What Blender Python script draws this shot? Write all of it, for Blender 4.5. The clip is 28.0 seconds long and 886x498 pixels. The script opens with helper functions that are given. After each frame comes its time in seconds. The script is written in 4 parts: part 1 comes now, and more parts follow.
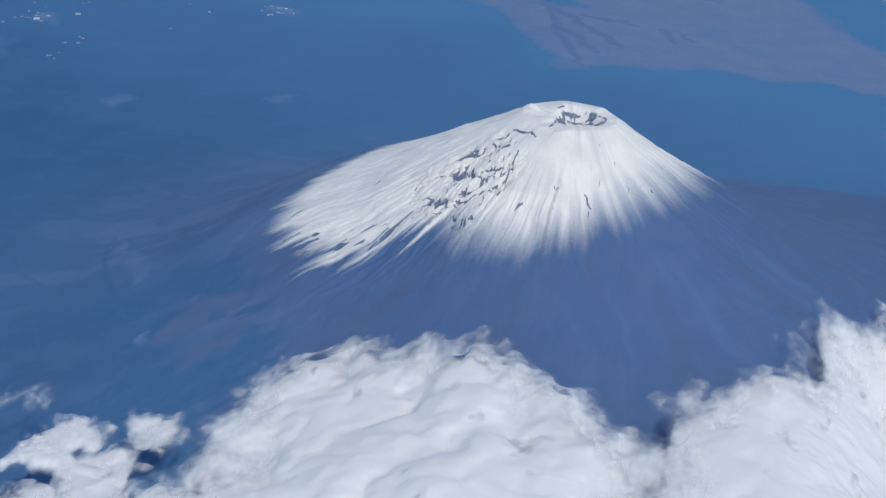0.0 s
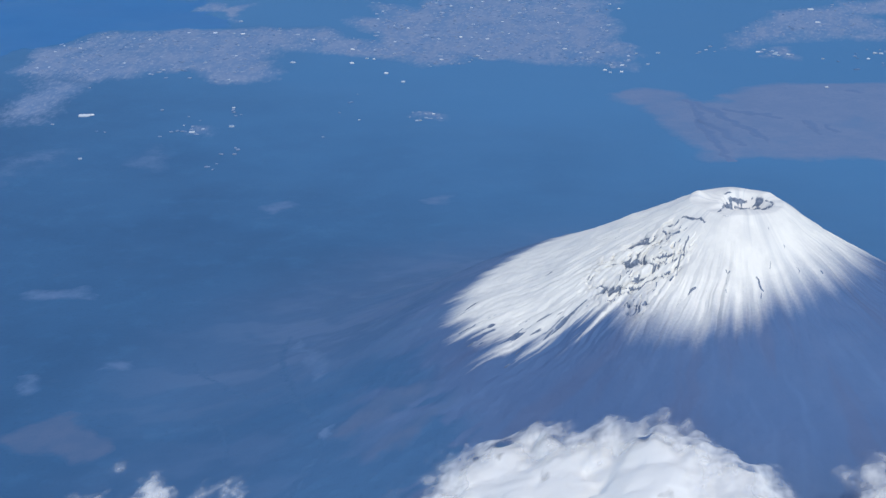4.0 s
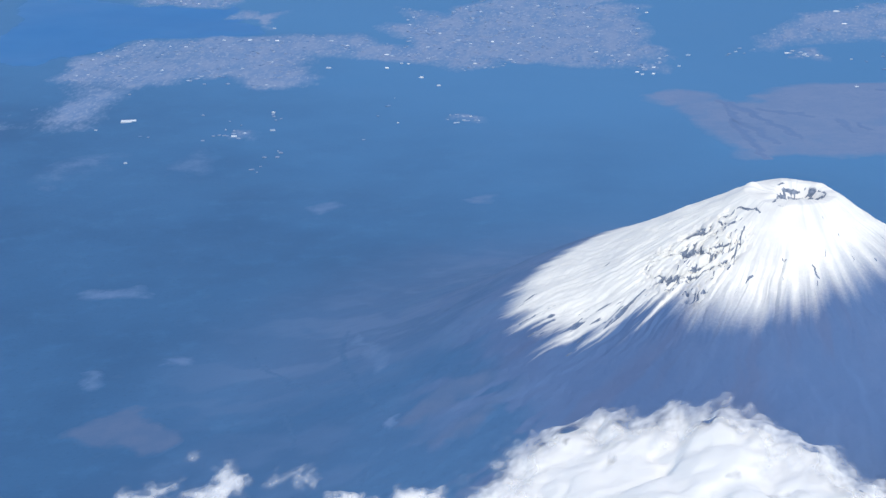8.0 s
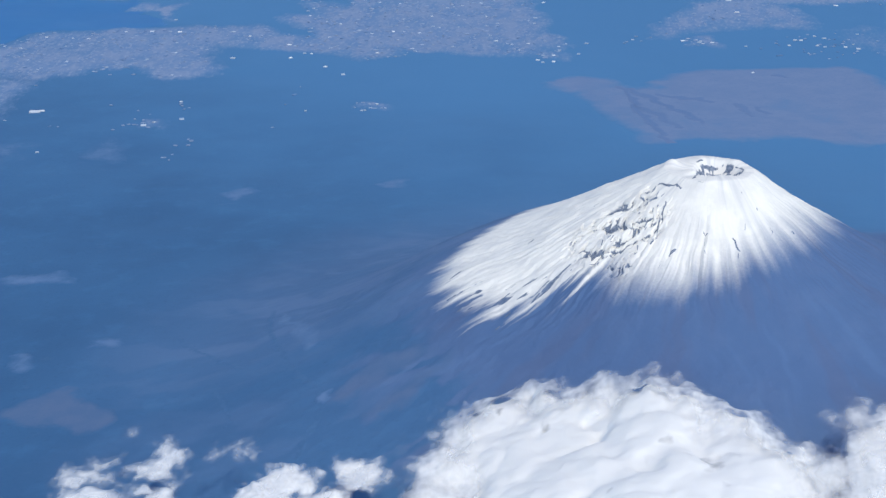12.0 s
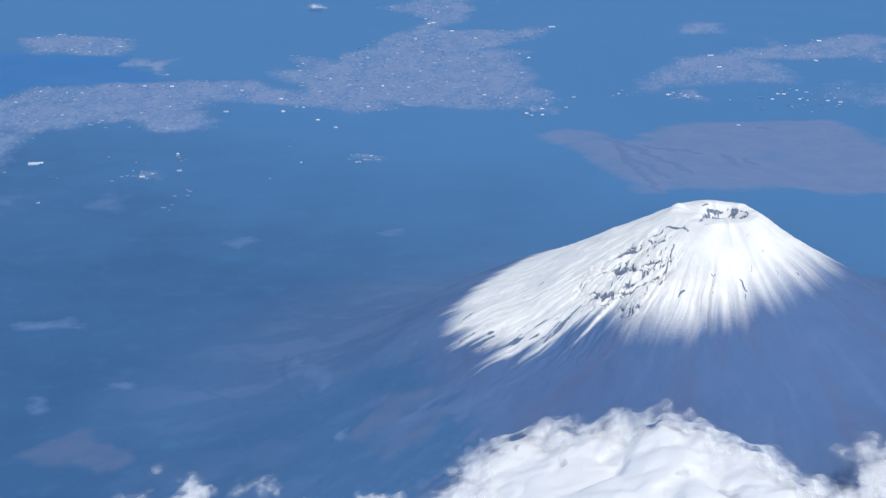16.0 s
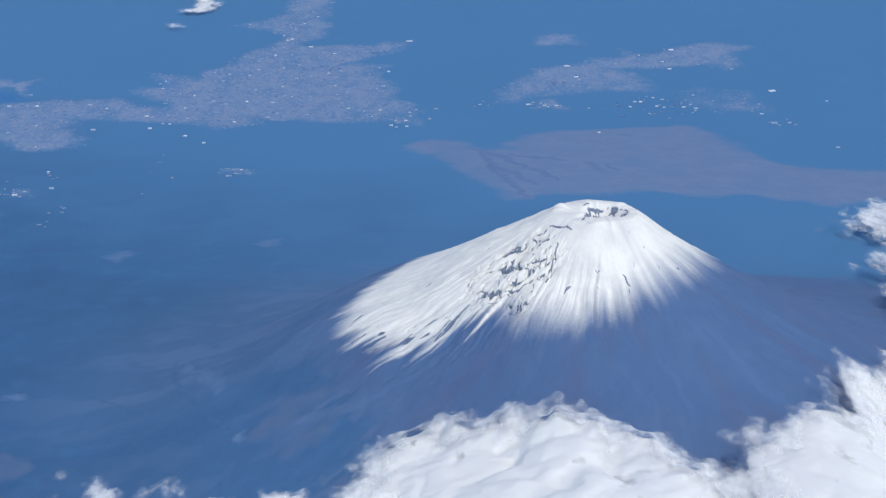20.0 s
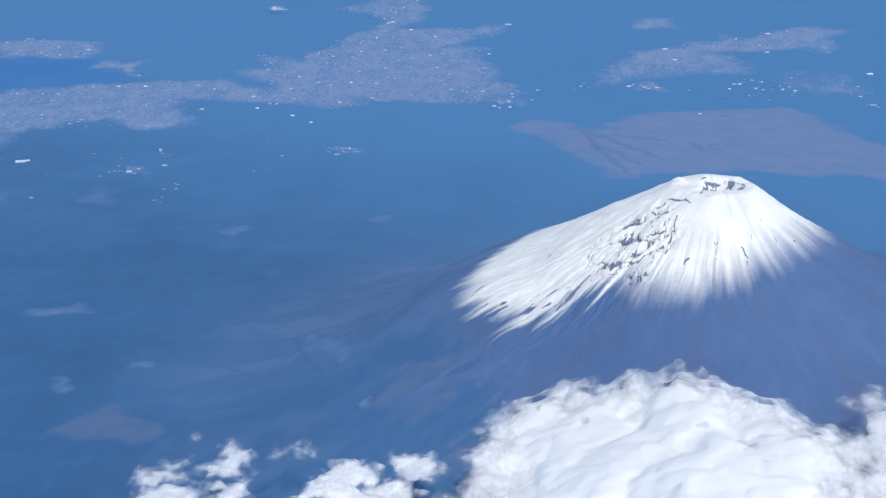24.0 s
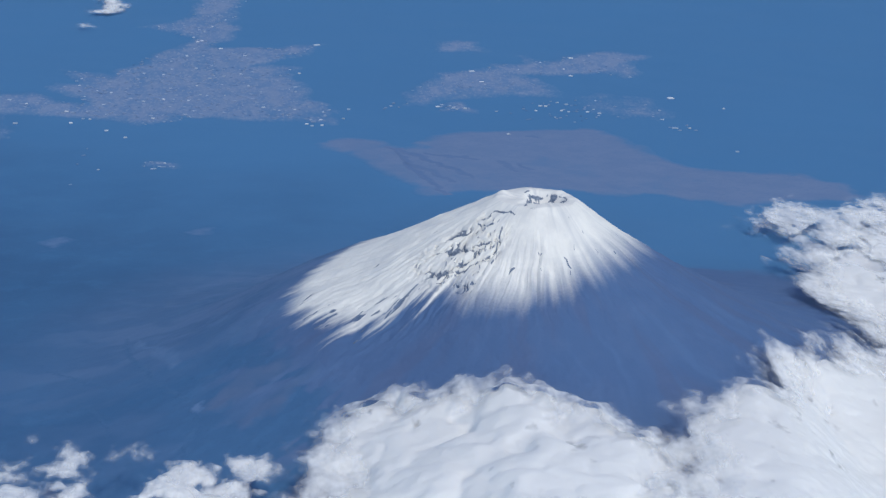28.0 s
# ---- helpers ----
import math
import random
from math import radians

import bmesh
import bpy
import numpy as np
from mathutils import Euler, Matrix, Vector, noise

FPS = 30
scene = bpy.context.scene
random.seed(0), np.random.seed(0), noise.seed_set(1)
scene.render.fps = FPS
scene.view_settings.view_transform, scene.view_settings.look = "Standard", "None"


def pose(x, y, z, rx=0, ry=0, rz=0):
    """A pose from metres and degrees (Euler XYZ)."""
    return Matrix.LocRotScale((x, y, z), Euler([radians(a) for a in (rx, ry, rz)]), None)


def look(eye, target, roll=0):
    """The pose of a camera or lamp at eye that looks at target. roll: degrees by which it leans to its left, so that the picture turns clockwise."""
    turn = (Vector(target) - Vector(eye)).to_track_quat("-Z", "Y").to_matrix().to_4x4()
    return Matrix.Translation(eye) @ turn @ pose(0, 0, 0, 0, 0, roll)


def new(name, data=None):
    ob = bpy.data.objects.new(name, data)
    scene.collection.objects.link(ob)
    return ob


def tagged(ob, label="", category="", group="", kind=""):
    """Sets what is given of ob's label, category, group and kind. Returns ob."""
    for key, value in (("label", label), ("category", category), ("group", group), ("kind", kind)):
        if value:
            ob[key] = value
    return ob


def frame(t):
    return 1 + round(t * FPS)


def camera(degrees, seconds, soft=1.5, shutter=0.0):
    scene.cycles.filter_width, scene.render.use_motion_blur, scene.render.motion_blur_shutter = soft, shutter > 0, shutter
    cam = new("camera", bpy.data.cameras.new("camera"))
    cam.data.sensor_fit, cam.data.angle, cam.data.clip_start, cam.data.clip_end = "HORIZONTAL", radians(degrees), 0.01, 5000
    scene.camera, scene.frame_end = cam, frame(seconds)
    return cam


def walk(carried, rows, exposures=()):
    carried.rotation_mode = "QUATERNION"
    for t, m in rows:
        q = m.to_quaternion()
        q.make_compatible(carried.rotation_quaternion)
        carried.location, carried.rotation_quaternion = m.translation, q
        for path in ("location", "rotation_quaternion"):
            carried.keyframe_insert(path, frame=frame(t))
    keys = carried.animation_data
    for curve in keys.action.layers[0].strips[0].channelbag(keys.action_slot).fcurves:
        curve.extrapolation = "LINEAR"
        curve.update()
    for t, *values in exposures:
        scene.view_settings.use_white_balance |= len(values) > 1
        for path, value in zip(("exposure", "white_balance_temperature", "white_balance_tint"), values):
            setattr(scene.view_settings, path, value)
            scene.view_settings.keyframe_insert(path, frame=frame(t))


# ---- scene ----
# One unit stands for 12.5 m: K units make a kilometre.
K = 80.0

cam = camera(20.88, 28.0, soft=1.4)
# The aircraft flies a nearly straight and level line; seconds, then yaw to the left, pitch and roll in degrees.
START, SPEED, BEND = Vector((0.3023, -1831.0024, 861.9862)), Vector((-10.1896, -13.0665, -0.2192)), Vector((-0.0237, -0.0290, 0.0144))
PATH = [
    (0, 6.856, -22.443, 2.423),
    (0.5, 7.329, -22.158, 2.094),
    (1, 7.358, -21.348, 1.631),
    (1.5, 8.099, -21.376, 1.178),
    (2, 9.032, -20.951, 0.378),
    (2.5, 9.252, -20.562, 0.181),
    (3, 9.527, -20.474, -0.278),
    (3.5, 9.994, -20.041, -0.517),
    (5.5, 8.601, -19.459, -0.633),
    (6, 8.819, -19.228, -0.748),
    (6.5, 8.995, -19.455, -0.546),
    (7, 9.505, -19.341, -1.158),
    (7.5, 9.522, -19.506, -0.990),
    (8, 9.722, -19.423, -1.067),
    (8.5, 9.784, -19.435, -1.078),
    (8.9, 9.765, -19.340, -0.814),
    (9, 7.123, -18.904, -0.548),
    (9.1, 8.246, -19.453, -0.602),
    (9.5, 7.720, -19.834, -1.058),
    (10, 7.007, -19.665, -0.839),
    (10.5, 7.002, -19.682, -0.987),
    (11, 6.911, -19.571, -0.747),
    (11.5, 6.561, -19.496, -0.509),
    (12, 6.386, -19.471, -0.572),
    (12.5, 6.205, -19.397, -0.583),
    (14.5, 5.326, -18.385, -0.504),
    (15, 4.444, -18.424, -0.888),
    (15.5, 5.414, -18.031, -0.652),
    (16, 5.244, -17.965, -0.320),
    (16.5, 5.183, -17.866, -0.012),
    (17, 5.290, -18.095, -0.407),
    (17.5, 5.392, -17.918, -0.381),
    (18, 2.760, -18.117, -0.513),
    (18.5, -0.153, -16.337, -0.427),
    (19, 0.525, -16.811, -0.032),
    (19.5, 0.010, -17.014, -0.204),
    (20, 1.087, -17.451, -0.446),
    (20.5, 1.042, -17.344, -0.346),
    (21, 0.960, -17.472, 0.041),
    (21.5, 1.434, -17.347, -0.085),
    (23.5, 2.404, -17.491, -0.539),
    (24, 2.819, -17.650, -0.645),
    (24.5, 2.848, -17.436, -0.738),
    (25, 3.167, -16.683, -0.792),
    (25.5, 2.797, -16.090, -0.467),
    (26, 0.458, -16.933, 0.838),
    (26.5, -0.991, -16.780, 1.065),
    (27, -0.822, -16.831, 0.308),
    (27.2, -3.227, -16.589, 0.910),
    (27.4, -2.685, -17.999, 0.040),
    (27.5, -2.682, -17.605, 0.218),
    (28, -2.703, -16.949, 1.472),
]


def flight(t, yaw, pitch, roll):
    eye = START + SPEED * (t - 14) + BEND * (t - 14) ** 2
    y, p = radians(yaw), radians(pitch)
    ahead = Vector((-math.sin(y) * math.cos(p), math.cos(y) * math.cos(p), math.sin(p)))
    return look(eye, eye + 10 * ahead, roll)


EXPOSURES = [  # seconds, stops, kelvin, tint
    (0, -0.13, 6490, 10), (1, 0.0, 6520, 10), (3, 0.09, 6450, 10), (6, 0.24, 6670, 10), (7, 0.38, 6720, 10), (8, 0.42, 6770, 10), (8.9, 0.42, 6770, 10), (9, 0.57, 6870, 10),
    (9.2, 0.36, 6670, 10), (10, 0.31, 6570, 10), (11, 0.22, 6570, 10), (12, 0.24, 6590, 10), (15, 0.27, 6570, 10), (17, 0.35, 6720, 10), (18, 0.33, 6620, 10), (19, 0.17, 6590, 10), (20, 0.13, 6570, 10), (21, 0.1, 6550, 10), (24, 0.32, 6520, 10), (25, 0.3, 6520, 10),
    (26, 0.21, 6570, 10), (27, 0.1, 6470, 10), (28, -0.12, 6400, 10),
]
walk(cam, [(t, flight(t, a, b, c)) for t, a, b, c in PATH], EXPOSURES)

# ---- light ----
SUN_ELEVATION, SUN_AZIMUTH = 51.0, -62.0  # azimuth from +x towards +y
world = bpy.data.worlds.new("sky")
scene.world = world
world.use_nodes = True
wn = world.node_tree.nodes
sky = wn.new("ShaderNodeTexSky")
sky.sky_type, sky.sun_disc = "NISHITA", False
sky.sun_elevation, sky.sun_rotation = radians(SUN_ELEVATION), radians(90 - SUN_AZIMUTH)
sky.altitude = 3000
world.node_tree.links.new(sky.outputs[0], wn["Background"].inputs[0])
wn["Background"].inputs[1].default_value = 0.2
sun_data = bpy.data.lights.new("sun", "SUN")
sun_data.energy, sun_data.angle, sun_data.color = 2.65, radians(0.6), (1.0, 0.948, 0.825)
sun = new("sun", sun_data)
a, e = radians(SUN_AZIMUTH), radians(SUN_ELEVATION)
sun.matrix_world = look((math.cos(a) * math.cos(e) * 900, math.sin(a) * math.cos(e) * 900, math.sin(e) * 900), (0, 0, 0))


# ---- noise and mesh helpers ----
def lattice(ix, iy, iz, seed):
    h = (ix * 374761393 + iy * 668265263 + iz * 2147483647 + seed * 974711) & 0xFFFFFFFF
    h = ((h ^ (h >> 13)) * 1274126177) & 0xFFFFFFFF
    h = ((h ^ (h >> 16)) * 2246822519) & 0xFFFFFFFF
    return ((h ^ (h >> 15)) & 0xFFFFFF) / float(0xFFFFFF)


def smooth_noise(x, y, z=0.0, seed=0):
    """Value noise from 0 to 1 on arrays."""
    x, y, z = np.broadcast_arrays(np.asarray(x, float), np.asarray(y, float), np.asarray(z, float))
    ix, iy, iz = (np.floor(c).astype(np.int64) for c in (x, y, z))
    u, v, w = (f * f * f * (f * (f * 6 - 15) + 10) for f in (x - ix, y - iy, z - iz))
    out = 0.0
    for dx in (0, 1):
        for dy in (0, 1):
            for dz in (0, 1):
                part_weight = (u if dx else 1 - u) * (v if dy else 1 - v) * (w if dz else 1 - w)
                out = out + part_weight * lattice(ix + dx, iy + dy, iz + dz, seed)
    return out


def fractal(x, y, z=0.0, octaves=4, seed=0, gain=0.5):
    """Fractal noise, about -1 to 1."""
    total, amp, norm = 0.0, 1.0, 0.0
    for n in range(octaves):
        k = 2.03**n
        total = total + amp * (2 * smooth_noise(x * k, y * k, z * k, seed + 17 * n) - 1)
        norm += amp
        amp *= gain
    return total / norm * 1.6


def billow(x, y, z=0.0, octaves=4, seed=0):
    """Rounded lumps with sharp creases between them, 0 to about 1."""
    total, amp, norm = 0.0, 1.0, 0.0
    for n in range(octaves):
        k = 2.1**n
        total = total + amp * np.abs(2 * smooth_noise(x * k, y * k, z * k, seed + 31 * n) - 1)
        norm += amp
        amp *= 0.5
    return total / norm * 1.8


def domes(x, y, seed=0):
    """Rounded domes of uneven size that melt into one another, about 0 to 1."""
    ix, iy = np.floor(x).astype(np.int64), np.floor(y).astype(np.int64)
    total = np.full(x.shape, 1e-9)
    for dx in (-1, 0, 1):
        for dy in (-1, 0, 1):
            jx, jy = ix + dx, iy + dy
            px, py = jx + lattice(jx, jy, 0 * jx, seed), jy + lattice(jx, jy, 0 * jx, seed + 1)
            total = total + np.exp(-13.0 * ((x - px) ** 2 + (y - py) ** 2) * (0.7 + 0.8 * lattice(jx, jy, 0 * jx, seed + 2)))
    return np.sqrt(np.clip(1 + np.log(total) / 13.0, 0, 1))


def ramp(x, lo, hi):
    f = np.clip((x - lo) / (hi - lo), 0, 1)
    return f * f * (3 - 2 * f)


def mesh_object(name, verts, faces, material, parent=None, smooth=True, attributes=None):
    """One mesh object from arrays of places and of quads."""
    verts, faces = np.asarray(verts, np.float32), np.asarray(faces, np.int32)
    me = bpy.data.meshes.new(name)
    sides = faces.shape[1]
    me.vertices.add(len(verts))
    me.vertices.foreach_set("co", verts.ravel())
    me.loops.add(faces.size)
    me.loops.foreach_set("vertex_index", faces.ravel())
    me.polygons.add(len(faces))
    me.polygons.foreach_set("loop_start", np.arange(0, faces.size, sides, dtype=np.int32))
    me.polygons.foreach_set("use_smooth", np.full(len(faces), smooth))
    me.update(calc_edges=True)
    for key, values in (attributes or {}).items():
        me.attributes.new(key, "FLOAT", "POINT").data.foreach_set("value", np.asarray(values, np.float32))
    me.materials.append(material)
    ob = new(name, me)
    ob.parent = parent
    return ob


def compact(verts, faces, attributes):
    """Leaves out the points that no face uses."""
    used = np.unique(faces)
    back = np.zeros(len(verts), np.int64)
    back[used] = np.arange(len(used))
    return verts[used], back[faces], {k: v[used] for k, v in attributes.items()}


def grid_faces(rows, columns, closed=False):
    i, j = np.meshgrid(np.arange(rows - 1), np.arange(columns if closed else columns - 1), indexing="ij")
    k = (j + 1) % columns
    return np.stack([i * columns + j, i * columns + k, (i + 1) * columns + k, (i + 1) * columns + j], -1).reshape(-1, 4)


def signed_distance(x, y, outline):
    """Distance to a closed outline, positive inside."""
    pts = np.array(outline, float)
    best, inside = np.full(x.shape, 1e9), np.zeros(x.shape, bool)
    for (ax, ay), (bx, by) in zip(pts, np.roll(pts, -1, 0)):
        dx, dy = bx - ax, by - ay
        f = np.clip(((x - ax) * dx + (y - ay) * dy) / (dx * dx + dy * dy + 1e-12), 0, 1)
        best = np.minimum(best, np.hypot(x - ax - f * dx, y - ay - f * dy))
        if ay != by:
            inside ^= ((ay > y) != (by > y)) & (x < ax + (y - ay) * dx / (by - ay))
    return np.where(inside, best, -best)


# ---- materials ----
def material(name):
    m = bpy.data.materials.new(name)
    m.use_nodes = True
    return m, m.node_tree.nodes, m.node_tree.links, m.node_tree.nodes["Principled BSDF"]


def add_noise(nodes, links, scale, detail=6.0, rough=0.55, stretch=None):
    coords = nodes.new("ShaderNodeNewGeometry").outputs["Position"]
    if stretch:
        mapping = nodes.new("ShaderNodeMapping")
        mapping.inputs["Scale"].default_value = stretch
        links.new(coords, mapping.inputs["Vector"])
        coords = mapping.outputs[0]
    n = nodes.new("ShaderNodeTexNoise")
    n.inputs["Scale"].default_value, n.inputs["Detail"].default_value, n.inputs["Roughness"].default_value = scale, detail, rough
    links.new(coords, n.inputs["Vector"])
    return n.outputs["Fac"]


def add_math(nodes, links, kind, a, b=0.0, c=None):
    n = nodes.new("ShaderNodeMath")
    n.operation = kind
    for socket, value in zip(n.inputs, (a, b, c)):
        if value is None:
            continue
        if isinstance(value, (int, float)):
            socket.default_value = value
        else:
            links.new(value, socket)
    return n.outputs[0]


def add_range(nodes, links, value, lo, hi, to_lo=0.0, to_hi=1.0):
    n = nodes.new("ShaderNodeMapRange")
    n.interpolation_type = "SMOOTHSTEP"
    for key, v in (("From Min", lo), ("From Max", hi), ("To Min", to_lo), ("To Max", to_hi)):
        n.inputs[key].default_value = v
    links.new(value, n.inputs["Value"])
    return n.outputs["Result"]


def add_mix(nodes, links, factor, a, b):
    n = nodes.new("ShaderNodeMix")
    n.data_type = "RGBA"
    for socket, value in ((n.inputs["Factor"], factor), (n.inputs["A"], a), (n.inputs["B"], b)):
        if isinstance(value, (int, float)):
            socket.default_value = value
        elif isinstance(value, tuple):
            socket.default_value = (*value, 1)
        else:
            links.new(value, socket)
    return n.outputs["Result"]


def add_attribute(nodes, name):
    n = nodes.new("ShaderNodeAttribute")
    n.attribute_name = name
    return n.outputs["Fac"]


def add_bump(nodes, links, bsdf, height, strength, distance):
    n = nodes.new("ShaderNodeBump")
    n.inputs["Strength"].default_value, n.inputs["Distance"].default_value = strength, distance
    links.new(height, n.inputs["Height"])
    links.new(n.outputs[0], bsdf.inputs["Normal"])


# land colours with the blue haze of the air painted in
HAZY_FOREST_DARK, HAZY_FOREST, HAZY_FOREST_PALE = (0.031, 0.098, 0.212), (0.036, 0.113, 0.239), (0.060, 0.176, 0.341)
SCREE_DARK, SCREE, SCREE_PALE, SCREE_ASH = (0.074, 0.108, 0.206), (0.063, 0.118, 0.240), (0.072, 0.126, 0.248), (0.078, 0.146, 0.285)
# moorland tone, paled to lift the shaded and hazy west flank
MOOR_HAZE = (0.088, 0.158, 0.292)
SNOW, SNOW_OLD, SNOW_GREY = (0.715, 0.701, 0.664), (0.63, 0.622, 0.602), (0.46, 0.475, 0.50)
ROCK, ROCK_PALE = (0.085, 0.115, 0.175), (0.20, 0.24, 0.31)


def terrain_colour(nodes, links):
    """Woodland on the plain, bare scree round the cone; blue haze is put into their colours."""
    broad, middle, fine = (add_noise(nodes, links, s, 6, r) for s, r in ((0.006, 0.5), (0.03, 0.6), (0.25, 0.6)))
    wood = add_mix(nodes, links, add_range(nodes, links, broad, 0.35, 0.65), HAZY_FOREST_DARK, HAZY_FOREST)
    wood = add_mix(nodes, links, add_range(nodes, links, middle, 0.48, 0.8, 0, 0.3), wood, HAZY_FOREST_PALE)
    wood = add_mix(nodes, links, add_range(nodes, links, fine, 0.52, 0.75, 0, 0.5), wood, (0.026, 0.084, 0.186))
    patches = add_noise(nodes, links, 0.075, 5, 0.65)
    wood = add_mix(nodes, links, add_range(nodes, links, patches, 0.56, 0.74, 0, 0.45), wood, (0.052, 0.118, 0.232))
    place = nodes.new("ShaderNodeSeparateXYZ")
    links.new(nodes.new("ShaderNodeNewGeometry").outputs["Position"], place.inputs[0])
    # distance haze as colour: woods paler to the far north, darker westward
    haze_grade = add_math(nodes, links, "MULTIPLY_ADD", broad, 500.0, add_math(nodes, links, "MULTIPLY_ADD", place.outputs["X"], 0.8, place.outputs["Y"]))
    wood = add_mix(nodes, links, add_range(nodes, links, haze_grade, 60, 1180, 0, 0.9), wood, HAZY_FOREST_PALE)
    scree = add_mix(nodes, links, add_range(nodes, links, middle, 0.4, 0.7), SCREE, SCREE_PALE)
    scree = add_mix(nodes, links, add_range(nodes, links, add_attribute(nodes, "streak"), 0.10, 0.48, 0.5, 0), scree, SCREE_DARK)
    scree = add_mix(nodes, links, add_range(nodes, links, add_attribute(nodes, "streak"), 0.55, 0.95, 0, 0.45), scree, SCREE_ASH)
    bare = add_math(nodes, links, "ADD", add_attribute(nodes, "bare"), add_math(nodes, links, "MULTIPLY_ADD", middle, 0.5, -0.25))
    land = add_mix(nodes, links, add_range(nodes, links, bare, 0.2, 0.8), wood, scree)
    return add_mix(nodes, links, add_math(nodes, links, "MULTIPLY", add_attribute(nodes, "moor_haze"), 0.8), land, MOOR_HAZE), fine


def make_ground_material():
    m, nodes, links, bsdf = material("hazy_woodland")
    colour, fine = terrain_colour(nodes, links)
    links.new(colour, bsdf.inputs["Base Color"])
    bsdf.inputs["Roughness"].default_value = 0.9
    bsdf.inputs["Specular IOR Level"].default_value = 0.2
    add_bump(nodes, links, bsdf, fine, 0.25, 1.0)
    return m


def make_mountain_material():
    m, nodes, links, bsdf = material("snow_and_scree")
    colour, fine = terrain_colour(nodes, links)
    grain = add_noise(nodes, links, 0.5, 5, 0.65)
    drift = add_noise(nodes, links, 0.05, 5, 0.6)
    white = add_mix(nodes, links, add_range(nodes, links, drift, 0.4, 0.7), SNOW, SNOW_OLD)
    white = add_mix(nodes, links, add_range(nodes, links, add_attribute(nodes, "streak"), 0.5, 0.9, 0, 0.5), white, SNOW_GREY)
    stone = add_mix(nodes, links, add_range(nodes, links, grain, 0.35, 0.65), ROCK, ROCK_PALE)
    ragged = add_math(nodes, links, "MULTIPLY_ADD", grain, 0.5, -0.25)
    rock = add_range(nodes, links, add_math(nodes, links, "ADD", add_attribute(nodes, "rock"), ragged), 0.36, 0.66)
    soft = add_math(nodes, links, "MULTIPLY_ADD", grain, 0.16, -0.08)
    cover = add_range(nodes, links, add_math(nodes, links, "ADD", add_attribute(nodes, "snow"), soft), 0.1, 0.9)
    top = add_mix(nodes, links, rock, white, stone)
    links.new(add_mix(nodes, links, cover, colour, top), bsdf.inputs["Base Color"])
    bsdf.inputs["Roughness"].default_value = 0.9
    bsdf.inputs["Specular IOR Level"].default_value = 0.2
    drifts = add_math(nodes, links, "MULTIPLY", add_math(nodes, links, "SUBTRACT", grain, fine), cover)
    add_bump(nodes, links, bsdf, add_math(nodes, links, "MULTIPLY_ADD", drifts, 0.8, fine), 0.25, 1.0)
    return m


def make_patch_material(name, dark, pale, speck, scale, edge, around=None, stretch=None):
    """Land cover with a ragged outline; its attribute cover falls to nought at the rim, where the woods or the scree take over."""
    m, nodes, links, bsdf = material(name)
    broad, fine = add_noise(nodes, links, scale, 6 if stretch is None else 3, 0.6, stretch), add_noise(nodes, links, scale * 5, 4 if stretch is None else 2, 0.6, stretch)
    colour = add_mix(nodes, links, add_range(nodes, links, broad, 0.35, 0.65), dark, pale)
    colour = add_mix(nodes, links, add_range(nodes, links, fine, 0.5, 0.72, 0, 0.8), colour, speck)
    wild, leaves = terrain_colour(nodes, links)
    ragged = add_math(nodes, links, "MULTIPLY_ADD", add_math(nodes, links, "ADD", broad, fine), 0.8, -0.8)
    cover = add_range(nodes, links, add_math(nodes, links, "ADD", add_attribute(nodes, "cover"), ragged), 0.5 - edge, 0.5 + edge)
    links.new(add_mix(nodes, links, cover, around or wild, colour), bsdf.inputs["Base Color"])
    bsdf.inputs["Roughness"].default_value = 0.9
    bsdf.inputs["Specular IOR Level"].default_value = 0.2
    add_bump(nodes, links, bsdf, leaves, 0.25, 1.0)
    return m


def make_cloud_material():
    """White droplets: bright, a little light passes through, torn open where the cloud is thin."""
    m, nodes, links, bsdf = material("cloud")
    bsdf.inputs["Base Color"].default_value = (0.95, 0.945, 0.925, 1)
    bsdf.inputs["Roughness"].default_value = 1.0
    bsdf.inputs["Specular IOR Level"].default_value = 0.0
    glow = nodes.new("ShaderNodeBsdfTranslucent")
    glow.inputs["Color"].default_value = (0.92, 0.917, 0.91, 1)
    both, clear, final = nodes.new("ShaderNodeMixShader"), nodes.new("ShaderNodeBsdfTransparent"), nodes.new("ShaderNodeMixShader")
    both.inputs["Fac"].default_value = 0.36
    links.new(bsdf.outputs[0], both.inputs[1])
    links.new(glow.outputs[0], both.inputs[2])
    wisp, curl = add_noise(nodes, links, 0.06, 2, 0.5, (1, 0.45, 1)), add_noise(nodes, links, 0.16, 2, 0.45, (1, 0.45, 1))
    ragged = add_math(nodes, links, "MULTIPLY_ADD", add_math(nodes, links, "ADD", wisp, add_math(nodes, links, "MULTIPLY", curl, 0.4)), 1.2, -0.84)
    cover = add_attribute(nodes, "thickness")
    alpha = add_range(nodes, links, add_math(nodes, links, "ADD", cover, ragged), 0.0, 1.0)
    alpha = add_math(nodes, links, "MULTIPLY", alpha, add_range(nodes, links, cover, 0.02, 0.3))
    links.new(alpha, final.inputs["Fac"])
    links.new(clear.outputs[0], final.inputs[1])
    links.new(both.outputs[0], final.inputs[2])
    links.new(final.outputs[0], nodes["Material Output"].inputs["Surface"])
    return m


def make_plain(name, colour, rough, second=None, scale=0.5):
    m, nodes, links, bsdf = material(name)
    n = add_noise(nodes, links, scale, 4, 0.6)
    links.new(add_mix(nodes, links, add_range(nodes, links, n, 0.35, 0.65), colour, second or tuple(0.85 * c for c in colour)), bsdf.inputs["Base Color"])
    bsdf.inputs["Roughness"].default_value = rough
    return m


